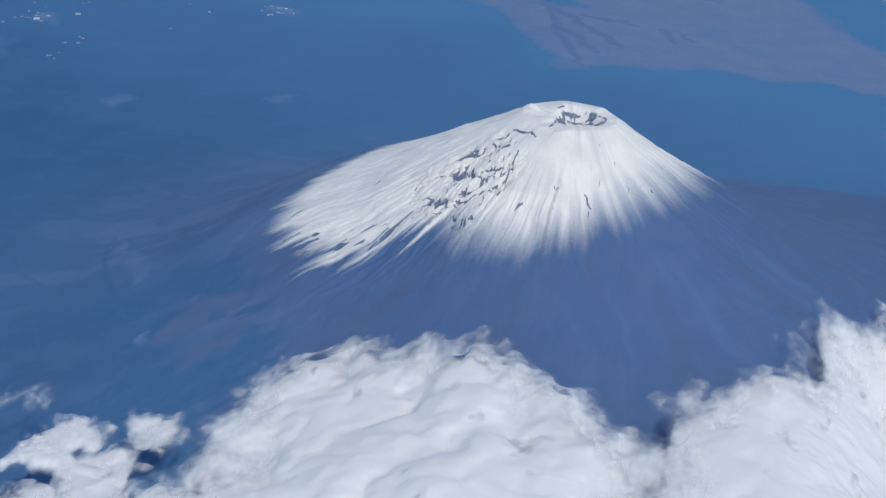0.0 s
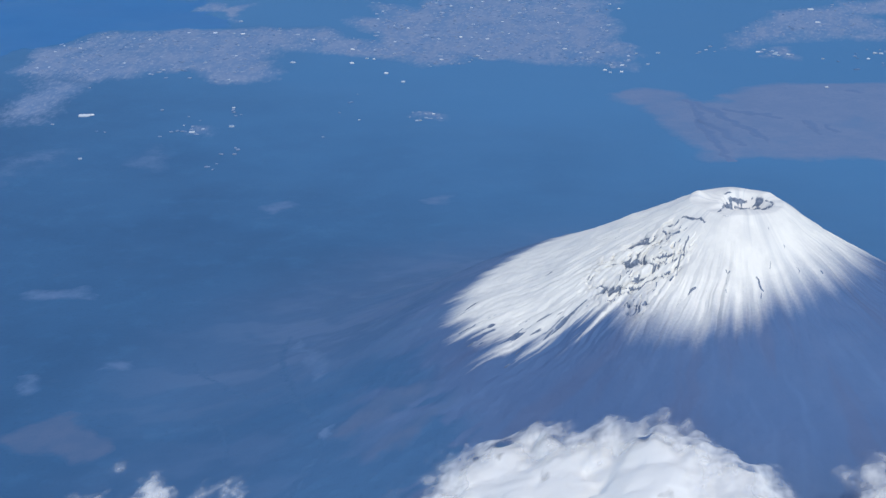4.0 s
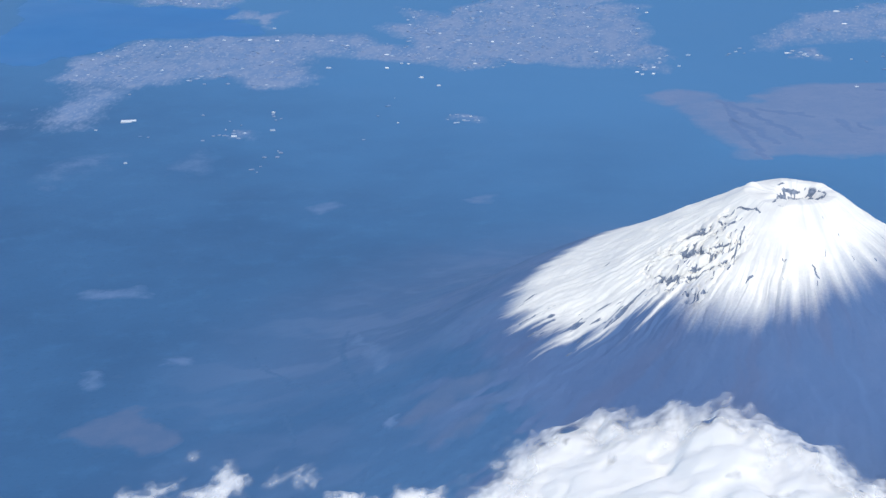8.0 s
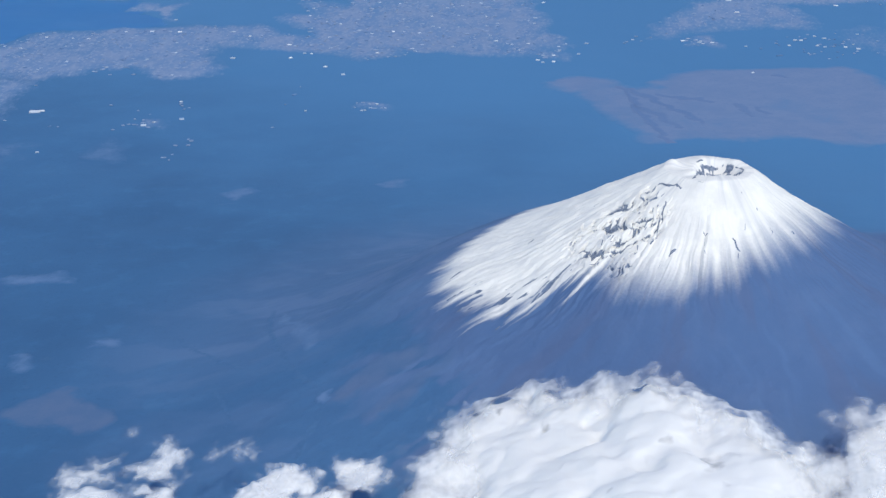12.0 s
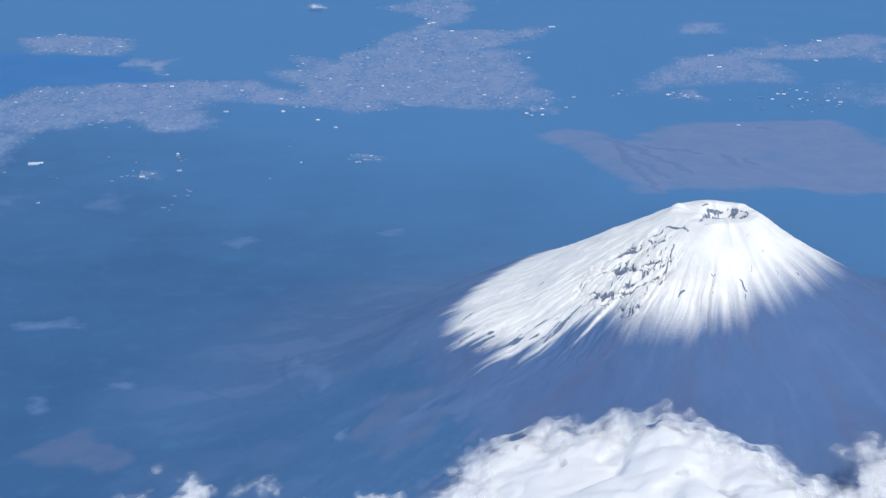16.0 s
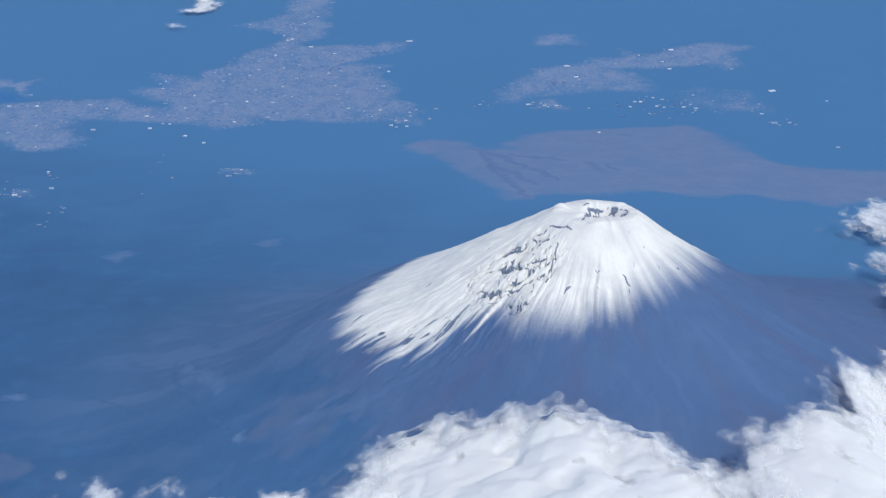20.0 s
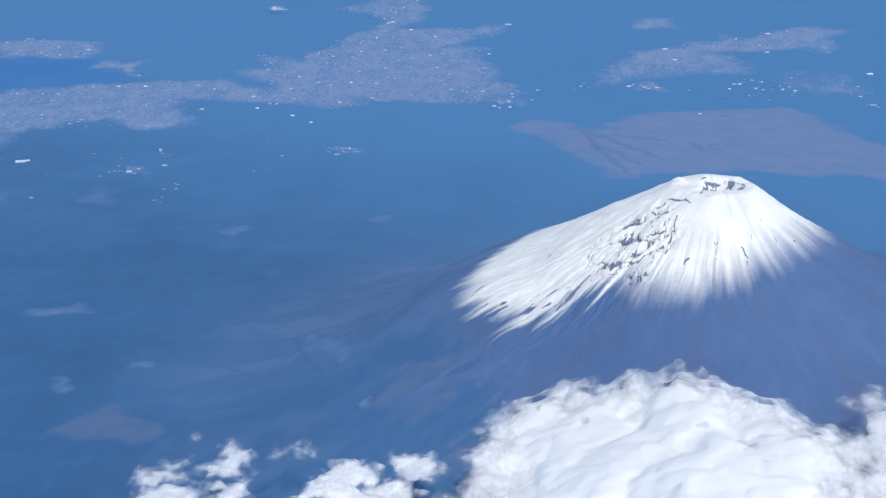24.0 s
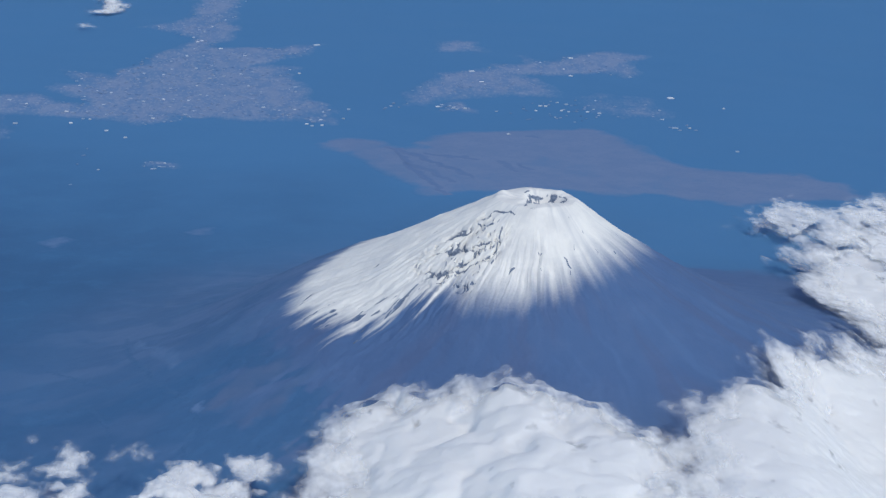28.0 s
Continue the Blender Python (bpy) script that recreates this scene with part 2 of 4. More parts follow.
def make_house_material():
    """Roofs of small houses, slate to pale, from one to the next."""
    m, nodes, links, bsdf = material("house_roofs")
    pick = nodes.new("ShaderNodeNewGeometry").outputs["Random Per Island"]
    colour = add_mix(nodes, links, add_range(nodes, links, pick, 0.0, 0.7), (0.08, 0.17, 0.33), (0.20, 0.27, 0.40))
    colour = add_mix(nodes, links, add_range(nodes, links, pick, 0.90, 1.0), colour, (0.55, 0.60, 0.66))
    grime = add_noise(nodes, links, 0.8, 4, 0.6)
    links.new(add_mix(nodes, links, add_range(nodes, links, grime, 0.5, 0.8, 0, 0.3), colour, (0.16, 0.24, 0.38)), bsdf.inputs["Base Color"])
    bsdf.inputs["Roughness"].default_value = 0.7
    return m


def make_roof_material():
    """Flat roofs, from pale grey to white from one building to the next."""
    m, nodes, links, bsdf = material("pale_roof")
    grime = add_noise(nodes, links, 0.8, 4, 0.6)
    pick = nodes.new("ShaderNodeObjectInfo").outputs["Random"]
    colour = add_mix(nodes, links, add_range(nodes, links, pick, 0.3, 1.0), (0.20, 0.29, 0.42), (0.80, 0.80, 0.78))
    links.new(add_mix(nodes, links, add_range(nodes, links, grime, 0.5, 0.8, 0, 0.3), colour, (0.35, 0.38, 0.44)), bsdf.inputs["Base Color"])
    bsdf.inputs["Roughness"].default_value = 0.5
    return m


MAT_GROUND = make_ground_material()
MAT_MOUNTAIN = make_mountain_material()
MAT_CLOUD = make_cloud_material()
# the air's blue haze is painted into these land-cover colours too
MAT_TOWN = make_patch_material("built_up_land", (0.112, 0.198, 0.350), (0.158, 0.228, 0.362), (0.200, 0.264, 0.390), 0.045, 0.5, None, (1, 0.42, 1))
MAT_GRASS = make_patch_material("dry_grassland", (0.118, 0.183, 0.316), (0.132, 0.195, 0.326), (0.104, 0.175, 0.312), 0.03, 0.5)
MAT_CLEARING = make_patch_material("clearing", (0.068, 0.128, 0.243), (0.080, 0.135, 0.247), (0.066, 0.126, 0.242), 0.05, 0.5)
MAT_FIELD = make_patch_material("pale_field", (0.078, 0.158, 0.30), (0.098, 0.176, 0.318), (0.088, 0.165, 0.31), 0.05, 0.5)
MAT_TRACK = make_patch_material("gravel_track", (0.044, 0.116, 0.238), (0.054, 0.130, 0.256), (0.040, 0.110, 0.228), 0.05, 0.5)
MAT_GULLY = make_patch_material("gully_woods", (0.082, 0.155, 0.300), (0.094, 0.163, 0.304), (0.084, 0.158, 0.305), 0.06, 0.5, (0.113, 0.177, 0.309))
MAT_WATER = make_plain("lake_water", (0.026, 0.132, 0.322), 0.5, (0.029, 0.140, 0.332), 0.02)
MAT_WATER.node_tree.nodes["Principled BSDF"].inputs["Specular IOR Level"].default_value = 0.1
MAT_WALL = make_plain("pale_wall", (0.42, 0.47, 0.54), 0.7)
MAT_ROOF = make_roof_material()
MAT_HOUSE = make_house_material()
MAT_ROCK = make_plain("dark_rock", ROCK, 0.9, ROCK_PALE, 0.4)

# ---- the mountain and the ground ----
CX, CY = 0.39, -0.12  # the crater's middle, in km
PROFILE_R = [0.0, 0.36, 0.7, 1.0, 1.5, 2.0, 2.4, 3.0, 4.0, 5.0, 6.0, 8.0, 10.0, 14.0, 20.0, 80.0]
PROFILE_Z = [3.90, 3.71, 3.46, 3.24, 2.93, 2.64, 2.43, 2.13, 1.73, 1.50, 1.34, 1.12, 1.00, 0.88, 0.80, 0.78]
SWELL_R, SWELL_Z = [0.3, 0.65, 1.2, 1.95, 2.4, 2.9, 3.4, 4.2, 5.2], [0, 0.12, 0.20, 0.26, 0.31, 0.33, 0.27, 0.1, 0]
SNOW_AZ = [-180, -176, -165, -156, -150, -147, -144, -142, -140, -136, -130, -124, -119, -108, -101, -95, -84, -70, -53, -32, -6, 17, 45, 90, 135, 150, 172, 180]
SNOW_R = [2.74, 2.70, 2.46, 2.26, 2.14, 2.02, 1.86, 1.68, 1.54, 1.40, 1.38, 1.42, 1.39, 1.42, 1.38, 1.33, 1.22, 1.09, 1.01, 1.00, 1.02, 1.15, 1.6, 2.1, 2.25, 2.42, 2.64, 2.74]


def smooth_curve(x, knots, values):
    """A smooth curve through the knots that never overshoots them."""
    k, v = np.array(knots, float), np.array(values, float)
    h, step = np.diff(k), np.diff(v) / np.diff(k)
    inner = np.where(step[1:] * step[:-1] > 0, 2 * step[1:] * step[:-1] / (step[1:] + step[:-1] - 1e-12), 0)
    slope = np.concatenate([step[:1], inner, step[-1:]])
    i = np.clip(np.searchsorted(k, x) - 1, 0, len(h) - 1)
    f = np.clip((x - k[i]) / h[i], 0, 1)
    return v[i] * (1 + 2 * f) * (1 - f) ** 2 + v[i + 1] * f * f * (3 - 2 * f) + h[i] * (slope[i] * f * (1 - f) ** 2 - slope[i + 1] * f * f * (1 - f))


def cone_height(r):
    return smooth_curve(r, PROFILE_R, PROFILE_Z)


def near_line(x, y, points, wide):
    """1 on a line of points, falling to 0 at its half width."""
    best = np.full(np.shape(x), 9.0)
    for (ax, ay), (bx, by) in zip(points, points[1:]):
        dx, dy = bx - ax, by - ay
        f = np.clip(((x - ax) * dx + (y - ay) * dy) / (dx * dx + dy * dy), 0, 1)
        best = np.minimum(best, np.hypot(x - ax - f * dx, y - ay - f * dy))
    return 1 - ramp(best, 0.35 * wide, 1.3 * wide)


# rock bands that show through the snow: points in km, half width, strength
ROCK_BANDS = [
    ([(0.296, 0.036), (0.36, 0.066), (0.431, 0.088)], 0.016, 1.0), ([(0.34, 0.0), (0.449, 0.026), (0.53, 0.010), (0.60, -0.04), (0.635, -0.11)], 0.022, 1.0),
    ([(0.615, 0.035), (0.665, -0.02), (0.68, -0.10), (0.65, -0.2)], 0.012, 0.95), ([(0.205, -0.41), (0.235, -0.30), (0.262, -0.15)], 0.015, 0.95),
    ([(0.25, -0.50), (0.30, -0.517)], 0.012, 0.8), ([(-0.118, -0.329), (-0.006, -0.423), (0.05, -0.45), (0.104, -0.513)], 0.012, 0.95), ([(0.034, -0.347), (0.118, -0.425)], 0.009, 0.65),
    ([(0.241, 0.054), (0.289, 0.083)], 0.012, 0.9), ([(-0.30, -0.42), (-0.24, -0.47), (-0.202, -0.502), (-0.14, -0.50)], 0.016, 0.9), ([(-0.20, -0.40), (-0.118, -0.329)], 0.012, 0.8),
    ([(-0.05, -0.60), (-0.081, -0.679), (-0.11, -0.80), (-0.132, -0.93), (-0.17, -1.0)], 0.011, 0.95), ([(0.318, -0.985), (0.335, -1.0), (0.352, -0.985)], 0.013, 0.95), ([(0.335, -1.0), (0.332, -1.08), (0.33, -1.2)], 0.008, 0.6),
    ([(0.599, -1.026), (0.62, -1.09), (0.653, -1.131)], 0.011, 0.85), ([(0.645, -1.16), (0.65, -1.26)], 0.009, 0.7), ([(1.155, -0.70), (1.175, -0.715)], 0.013, 0.9), ([(0.701, -0.839), (0.70, -0.90)], 0.009, 0.75),
    ([(0.826, -0.642), (0.84, -0.69)], 0.008, 0.7), ([(0.048, -1.112), (0.01, -1.18)], 0.014, 0.85), ([(0.662, -0.536), (0.69, -0.62)], 0.008, 0.55), ([(0.47, -0.62), (0.476, -0.70)], 0.008, 0.5),
    ([(1.19, -0.30), (1.24, -0.32)], 0.010, 0.6), ([(0.94, -0.80), (0.97, -0.86)], 0.009, 0.6), ([(0.16, -1.14), (0.14, -1.3)], 0.008, 0.6), ([(-0.06, -1.2), (-0.12, -1.36)], 0.011, 0.7),
    ([(-2.185, -0.219), (-2.052, -0.151)], 0.020, 0.9), ([(-2.23, -0.28), (-2.09, -0.25)], 0.012, 0.8), ([(-2.159, -0.62), (-2.024, -0.578)], 0.020, 0.95), ([(-2.032, -0.898), (-1.892, -0.797)], 0.015, 0.95),
    ([(-1.66, -0.993), (-1.521, -0.888)], 0.011, 0.95), ([(-1.60, -1.27), (-1.48, -1.17)], 0.012, 0.95), ([(-1.62, -1.36), (-1.55, -1.30)], 0.014, 0.9), ([(-1.05, -0.95), (-1.07, -0.93)], 0.016, 0.95), ([(-1.40, -0.165), (-1.34, -0.15)], 0.016, 0.7), ([(-1.287, -1.126), (-1.231, -1.051)], 0.016, 0.85),
    ([(-0.90, -0.90), (-0.93, -0.93)], 0.012, 0.8), ([(-1.75, -0.70), (-1.6, -0.62)], 0.010, 0.6), ([(-1.2, -0.42), (-1.1, -0.39)], 0.010, 0.55), ([(-0.75, -0.12), (-0.68, -0.11)], 0.011, 0.6),
]


def terrain(x, y):
    """Height in km without the fine relief."""
    r = np.hypot(x - CX, y - CY)
    roll = fractal(x * 0.35, y * 0.35, 0, 3, 5) * 0.03 * ramp(r, 3.5, 9)
    az = np.arctan2(y - CY, x - CX)
    north_west = np.clip(np.cos(az - radians(145)), 0, 1) ** 1.5
    south_west = np.clip(np.cos(az - radians(-150)), 0, 1) ** 4
    swell = sum(0.2 * np.interp(r + d, SWELL_R, SWELL_Z) for d in (-0.16, -0.08, 0, 0.08, 0.16)) * north_west - 0.08 * south_west * ramp(r, 1.0, 2.0) * (1 - ramp(r, 2.6, 4.5))
    return cone_height(r) + roll + swell


def mountain_fields(x, y):
    """Height with gullies, crater and crags; snow, rock, streak and bare ground, on arrays."""
    dx, dy = x - CX, y - CY
    r, az = np.hypot(dx, dy), np.arctan2(dy, dx)
    c, s, deg = np.cos(az), np.sin(az), np.degrees(az)
    z = terrain(x, y)
    # gullies that run down the fall line
    bend = az + 0.05 * fractal(x * 1.6, y * 1.6, 0, 3, 13)
    cb, sb = np.cos(bend), np.sin(bend)
    ribs = billow(cb * 9, sb * 9, r * 0.9, 4, 11)
    thin = fractal(cb * 30, sb * 30, r * 2.2, 4, 23)
    reach = ramp(np.abs(deg), 120, 150)
    z = z + (ribs - 0.5) * (0.036 - 0.016 * ramp(r, 1.2, 2.0)) * ramp(r, 0.45, 1.3) * (1 - ramp(r, 1.2 + 0.9 * reach, 2.1 + 0.9 * reach)) + thin * (0.005 + 0.004 * reach) * ramp(r, 0.5, 1.2) * (1 - ramp(r, 1.2 + reach, 1.8 + 1.2 * reach))
    z = z + fractal(x * 7, y * 7, 0, 4, 41) * 0.008 * (1 - ramp(r, 4, 6.5))
    # crater and its uneven rim
    q = np.hypot((x - 0.45) / 0.27, (y + 0.10) / 0.27)
    rim = 0.02 * fractal(c * 2.2, s * 2.2, 3.0, 3, 7)
    bump = 0.055 * np.exp(-((x - 0.0) ** 2 + (y - 0.02) ** 2) / 0.075**2) + 0.04 * np.exp(-((x - 0.3) ** 2 + (y - 0.14) ** 2) / 0.14**2) + 0.03 * np.exp(-((x - 0.6) ** 2 + (y - 0.08) ** 2) / 0.14**2) + 0.02 * np.exp(-((x - 0.42) ** 2 + (y + 0.42) ** 2) / 0.16**2)
    crater = -0.13 * (1 - ramp(q, 0.40, 1.0))
    top = np.minimum(z, 3.69) + rim * np.exp(-((q - 1.05) / 0.35) ** 2)
    z = np.where(r < 0.9, z + (top - z) * (1 - ramp(r, 0.4, 0.9)), z) + bump + crater
    # the rough gully below the rim
    gash = ramp(deg, -172, -160) * (1 - ramp(deg, -130, -116)) * ramp(r, 0.55, 0.75) * (1 - ramp(r, 1.25, 1.6))
    turned = deg + 9 * fractal(x * 5, y * 5, 0, 3, 63)
    crag = 0.75 * np.abs(fractal(turned / 3.0, r * 3.8 + 0.05 * deg, 0, 4, 61)) + 0.25 * np.abs(fractal(x * 12, y * 8, 0, 3, 62)) + 0.45 * (smooth_noise(x * 6, y * 6, 0, 64) - 0.5)
    z = z + gash * ((np.clip(crag, 0, 0.5) - 0.3) * 0.13 - 0.02)
    streak = 0.5 + 0.5 * (0.6 * fractal(cb * 15, sb * 15, r * 0.7, 4, 71) + 0.6 * fractal(cb * 8, sb * 8, r * 0.9, 3, 72))
    long_streak = fractal(cb * 14, sb * 14, r * 1.0, 4, 83)
    wander = 0.05 * fractal(x * 1.8, y * 1.8, 0, 3, 85) + 0.012 * fractal(x * 6, y * 6, 0, 2, 86)
    cw, sw = np.cos(az + wander), np.sin(az + wander)
    dashes = fractal(cw * 32, sw * 32, r * 3.4, 4, 87, 0.6)
    lobes = fractal(c * 7, s * 7, r * 0.5, 2, 89)
    stray = deg + 6.5 * fractal(c * 20, s * 20, r * 1.2, 4, 95) + 2.0 * dashes
    edge = np.interp((stray + 180) % 360 - 180, SNOW_AZ, SNOW_R)
    west = ramp(np.abs(deg), 125, 150)
    slight = az + 0.02 * fractal(x * 1.6, y * 1.6, 0, 3, 13)
    fringe = fractal(np.cos(slight) * 30, np.sin(slight) * 30, r * 1.2, 4, 97, 0.55)
    torn = ramp(deg % 360, 186, 204)
    west_snow = 0.5 + (edge - 0.02 + (0.3 + 0.7 * torn) * (0.06 * long_streak + 0.09 * dashes + 0.19 * fringe) - r) / (0.56 - 0.14 * (1 - torn))
    south_snow = 0.5 + (edge - 0.03 + 0.03 * lobes + 0.05 * long_streak + 0.02 * dashes - r) / 0.72
    snow = south_snow + (west_snow - south_snow) * west
    # gully creases darkened: rock and crevice shadow together, put into the colour
    rock = gash * (1 - ramp(crag + 0.15 * (streak - 0.5), 0.12, 0.44)) * 1.1
    thread = fractal(np.cos(slight) * 48, np.sin(slight) * 48, r * 1.5, 3, 99, 0.55)
    ridge = ramp(-0.5 * dashes - 0.35 * fringe - 0.65 * thread, 0.2, 0.6) * ramp(r, edge - 1.1, edge - 0.25) * (0.2 + 0.6 * west) * np.where(deg < -100, ramp(deg % 360, 184, 196), 1.0) * (deg < 60)
    rough = fractal(x * 14, y * 14, 0, 3, 91)
    inside = (1 - ramp(q, 0.7, 0.95)) * ramp(rough, 0.0, 0.5) * 0.8
    jx, jy = x + 0.011 * fractal(x * 16, y * 16, 0, 3, 92), y + 0.011 * fractal(x * 16, y * 16, 5, 3, 93)
    bands = np.zeros_like(r)
    for points, wide, strong in ROCK_BANDS:
        bands = np.maximum(bands, strong * near_line(jx, jy, points, wide))
    bands = bands * (0.4 + 0.7 * smooth_noise(x * 22, y * 22, 0, 94))
    rock = np.clip(np.maximum.reduce([rock, ridge, inside, bands]), 0, 1)
    south = 0.5 - 0.5 * np.cos(az - radians(130))
    east = np.clip(np.cos(az - radians(15)), 0, 1)
    bare = ramp(2.6 + 2.6 * south + 2.9 * east - r + 0.4 * long_streak, -0.9, 0.9) * (1 - ramp(r, 5.6, 7.2))
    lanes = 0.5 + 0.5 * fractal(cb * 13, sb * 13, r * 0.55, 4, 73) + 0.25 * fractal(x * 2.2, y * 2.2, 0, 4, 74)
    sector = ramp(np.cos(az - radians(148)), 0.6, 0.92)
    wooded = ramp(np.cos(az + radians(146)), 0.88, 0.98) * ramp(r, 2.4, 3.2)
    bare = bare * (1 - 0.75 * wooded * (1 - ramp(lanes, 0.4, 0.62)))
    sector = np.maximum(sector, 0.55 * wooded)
    # half is an even haze tone over the shaded flank, half moorland streaks
    moor_haze = sector * (0.5 + 0.5 * ramp(lanes, 0.42, 0.85)) * ramp(r, 2.0, 2.5) * (1 - ramp(r, 4.8, 7.3))
    streak = streak + (0.5 - streak) * ramp(r, 3.5, 6.5)
    return z, np.clip(snow, 0, 1), rock, np.clip(streak, 0, 1), bare, np.clip(moor_haze, 0, 1)


def build_mountain():
    base = tagged(new("mountain"), "tall snow-capped volcano cone with a summit crater and bare scree flanks", "volcano")
    base.location = (CX * K, CY * K, 0)
    count = 1300
    rings = np.concatenate([np.linspace(0.004, 3.4, 340), 3.4 + 4.0 * np.linspace(0, 1, 91)[1:] ** 1.3])
    angles = np.arange(count) / count * 2 * np.pi
    r, a = np.meshgrid(rings, angles, indexing="ij")
    x, y = CX + r * np.cos(a), CY + r * np.sin(a)
    z, snow, rock, streak, bare, moor_haze = mountain_fields(x, y)
    z = z - 0.001 * ramp(r, 7.35, 7.4)
    verts = np.stack([(x - CX) * K, (y - CY) * K, z * K], -1).reshape(-1, 3)
    data = {"snow": snow.ravel(), "rock": rock.ravel(), "streak": streak.ravel(), "bare": bare.ravel(), "moor_haze": moor_haze.ravel()}
    faces = grid_faces(len(rings), count, True)
    radius = r.ravel()[faces].mean(1)
    limit = np.interp(np.degrees(np.arctan2(np.sin(a), np.cos(a))).ravel()[faces[:, 0]], SNOW_AZ, SNOW_R)
    zone = np.where(radius < 0.34, 0, np.where(radius < limit + 0.1, 1, 2))
    for n, (name, label) in enumerate((("crater", "snowy crater with dark rock walls"), ("snow_cap", "white snow streaked with dark ribs"), ("flank", "bare grey-violet scree slope"))):
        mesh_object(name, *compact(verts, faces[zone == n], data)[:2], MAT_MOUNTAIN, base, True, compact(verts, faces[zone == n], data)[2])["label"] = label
    return base


def build_ground():
    count = 650
    rings = np.concatenate([np.linspace(7.36, 30, 190), np.geomspace(30.5, 62, 20)])
    angles = np.arange(count) / count * 2 * np.pi
    r, a = np.meshgrid(rings, angles, indexing="ij")
    x, y = CX + r * np.cos(a), CY + r * np.sin(a)
    z = terrain(x, y)
    verts = np.stack([x * K, y * K, z * K], -1).reshape(-1, 3)
    streak = np.full(x.size, 0.5)
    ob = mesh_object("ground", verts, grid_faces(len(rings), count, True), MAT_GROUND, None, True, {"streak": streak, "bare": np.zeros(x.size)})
    return tagged(ob, "wide wooded plain round the foot of the volcano", "ground", kind="structure")


def build_outcrops(parent):
    """Dark crags that break through the snow, long along the fall line."""
    rng = np.random.default_rng(21)
    shapes = []
    for n in range(6):
        bm = bmesh.new()
        bmesh.ops.create_icosphere(bm, subdivisions=2, radius=1)
        for v in bm.verts:
            push = 1 + 0.45 * noise.noise(v.co * 1.7 + Vector((n * 7.1, 0, 0))) + 0.25 * noise.noise(v.co * 4.1 + Vector((0, n * 3.3, 0)))
            v.co = Vector((v.co.x * push, v.co.y * push * (1 - 0.35 * v.co.x), v.co.z * push))
        me = bpy.data.meshes.new("rock_outcrop")
        bm.to_mesh(me)
        bm.free()
        me.materials.append(MAT_ROCK)
        shapes.append(me)
    spots = []
    for _ in range(40):  # the rough gully
        f = rng.random()
        r = 0.60 + 0.8 * f
        spots.append((r, rng.uniform(-163 + 14 * f, -126 - 2 * f), rng.uniform(1.2, 3.0), rng.uniform(0.25, 0.42), rng.normal(8, 16)))
    for points, wide, strong in ROCK_BANDS:  # crags along the rock bands
        if strong > 0.84 and points[0][0] < 0.0:
            for (ax, ay), (bx, by) in zip(points, points[1:]):
                f = rng.uniform(0.2, 0.8)
                px, py = ax + f * (bx - ax) - CX, ay + f * (by - ay) - CY
                spots.append((math.hypot(px, py), math.degrees(math.atan2(py, px)), 0.3 * K * math.hypot(bx - ax, by - ay), 0.45 * wide * K, math.degrees(math.atan2(by - ay, bx - ax) - math.atan2(py, px)) + rng.normal(0, 6)))
    r, deg = np.array([q[0] for q in spots]), np.radians([q[1] for q in spots])
    x, y = CX + r * np.cos(deg), CY + r * np.sin(deg)
    z = mountain_fields(x, y)[0]
    z_out = mountain_fields(x + 0.02 * np.cos(deg), y + 0.02 * np.sin(deg))[0]
    for n, (_, _, long_, wide, turn) in enumerate(spots):
        ob = new("rock_outcrop", shapes[n % 6])
        ob.parent = parent
        ob.matrix_basis = Matrix.Translation(((x[n] - CX) * K, (y[n] - CY) * K, z[n] * K - 0.05)) @ pose(0, 0, 0, 0, 0, math.degrees(deg[n])) @ pose(0, 0, 0, 0, math.degrees(math.atan2(z[n] - z_out[n], 0.02)), 0) @ pose(0, 0, 0, 0, 0, turn) @ Matrix.Diagonal((long_, wide, 0.45, 1))


mountain = build_mountain()
build_outcrops(mountain)
build_ground()


# ---- land cover ----
def surface(x, y):
    """Height, streak, bare ground and hazed moorland at any place."""
    z, _, _, streak, bare, moor_haze = mountain_fields(x, y)
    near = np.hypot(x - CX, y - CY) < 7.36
    return np.where(near, z, terrain(x, y)), np.where(near, streak, 0.5), np.where(near, bare, 0.0), np.where(near, moor_haze, 0.0)


def surface_z(x, y):
    return surface(x, y)[0]


def drape(name, outline, material_, cell, lift, label, category, soft=0.25, kind="structure", patchy=0.0):
    """A sheet of land cover laid on the terrain; cover is 1 well inside the outline and 0 outside."""
    pts = np.array(outline)
    lo, hi = pts.min(0) - soft, pts.max(0) + soft
    xs, ys = np.arange(lo[0], hi[0] + cell, cell), np.arange(lo[1], hi[1] + cell, cell)
    x, y = np.meshgrid(xs, ys, indexing="xy")
    wx, wy = x + 0.6 * soft * fractal(x / soft / 2, y / soft / 2, 0, 4, 3), y + 0.6 * soft * fractal(x / soft / 2, y / soft / 2, 9, 4, 4)
    d = signed_distance(wx, wy, outline)
    cover = np.clip(0.5 + d / soft, 0, 1) * (1 - patchy * ramp(fractal(x * 1.1, y * 0.6, 2, 5, 8), -0.1, 0.6))
    z, streak, bare, moor_haze = surface(x, y)
    z = z + lift - (lift + 0.003) * (1 - ramp(cover, 0.0, 0.3))
    verts = np.stack([x, y, z], -1).reshape(-1, 3) * K
    faces = grid_faces(*x.shape)
    faces = faces[(cover.ravel()[faces] > 0.02).any(1)]
    verts, faces, data = compact(verts, faces, {"cover": cover.ravel(), "streak": streak.ravel(), "bare": bare.ravel(), "moor_haze": moor_haze.ravel()})
    return tagged(mesh_object(name, verts, faces, material_, None, True, data), label, category, kind=kind)


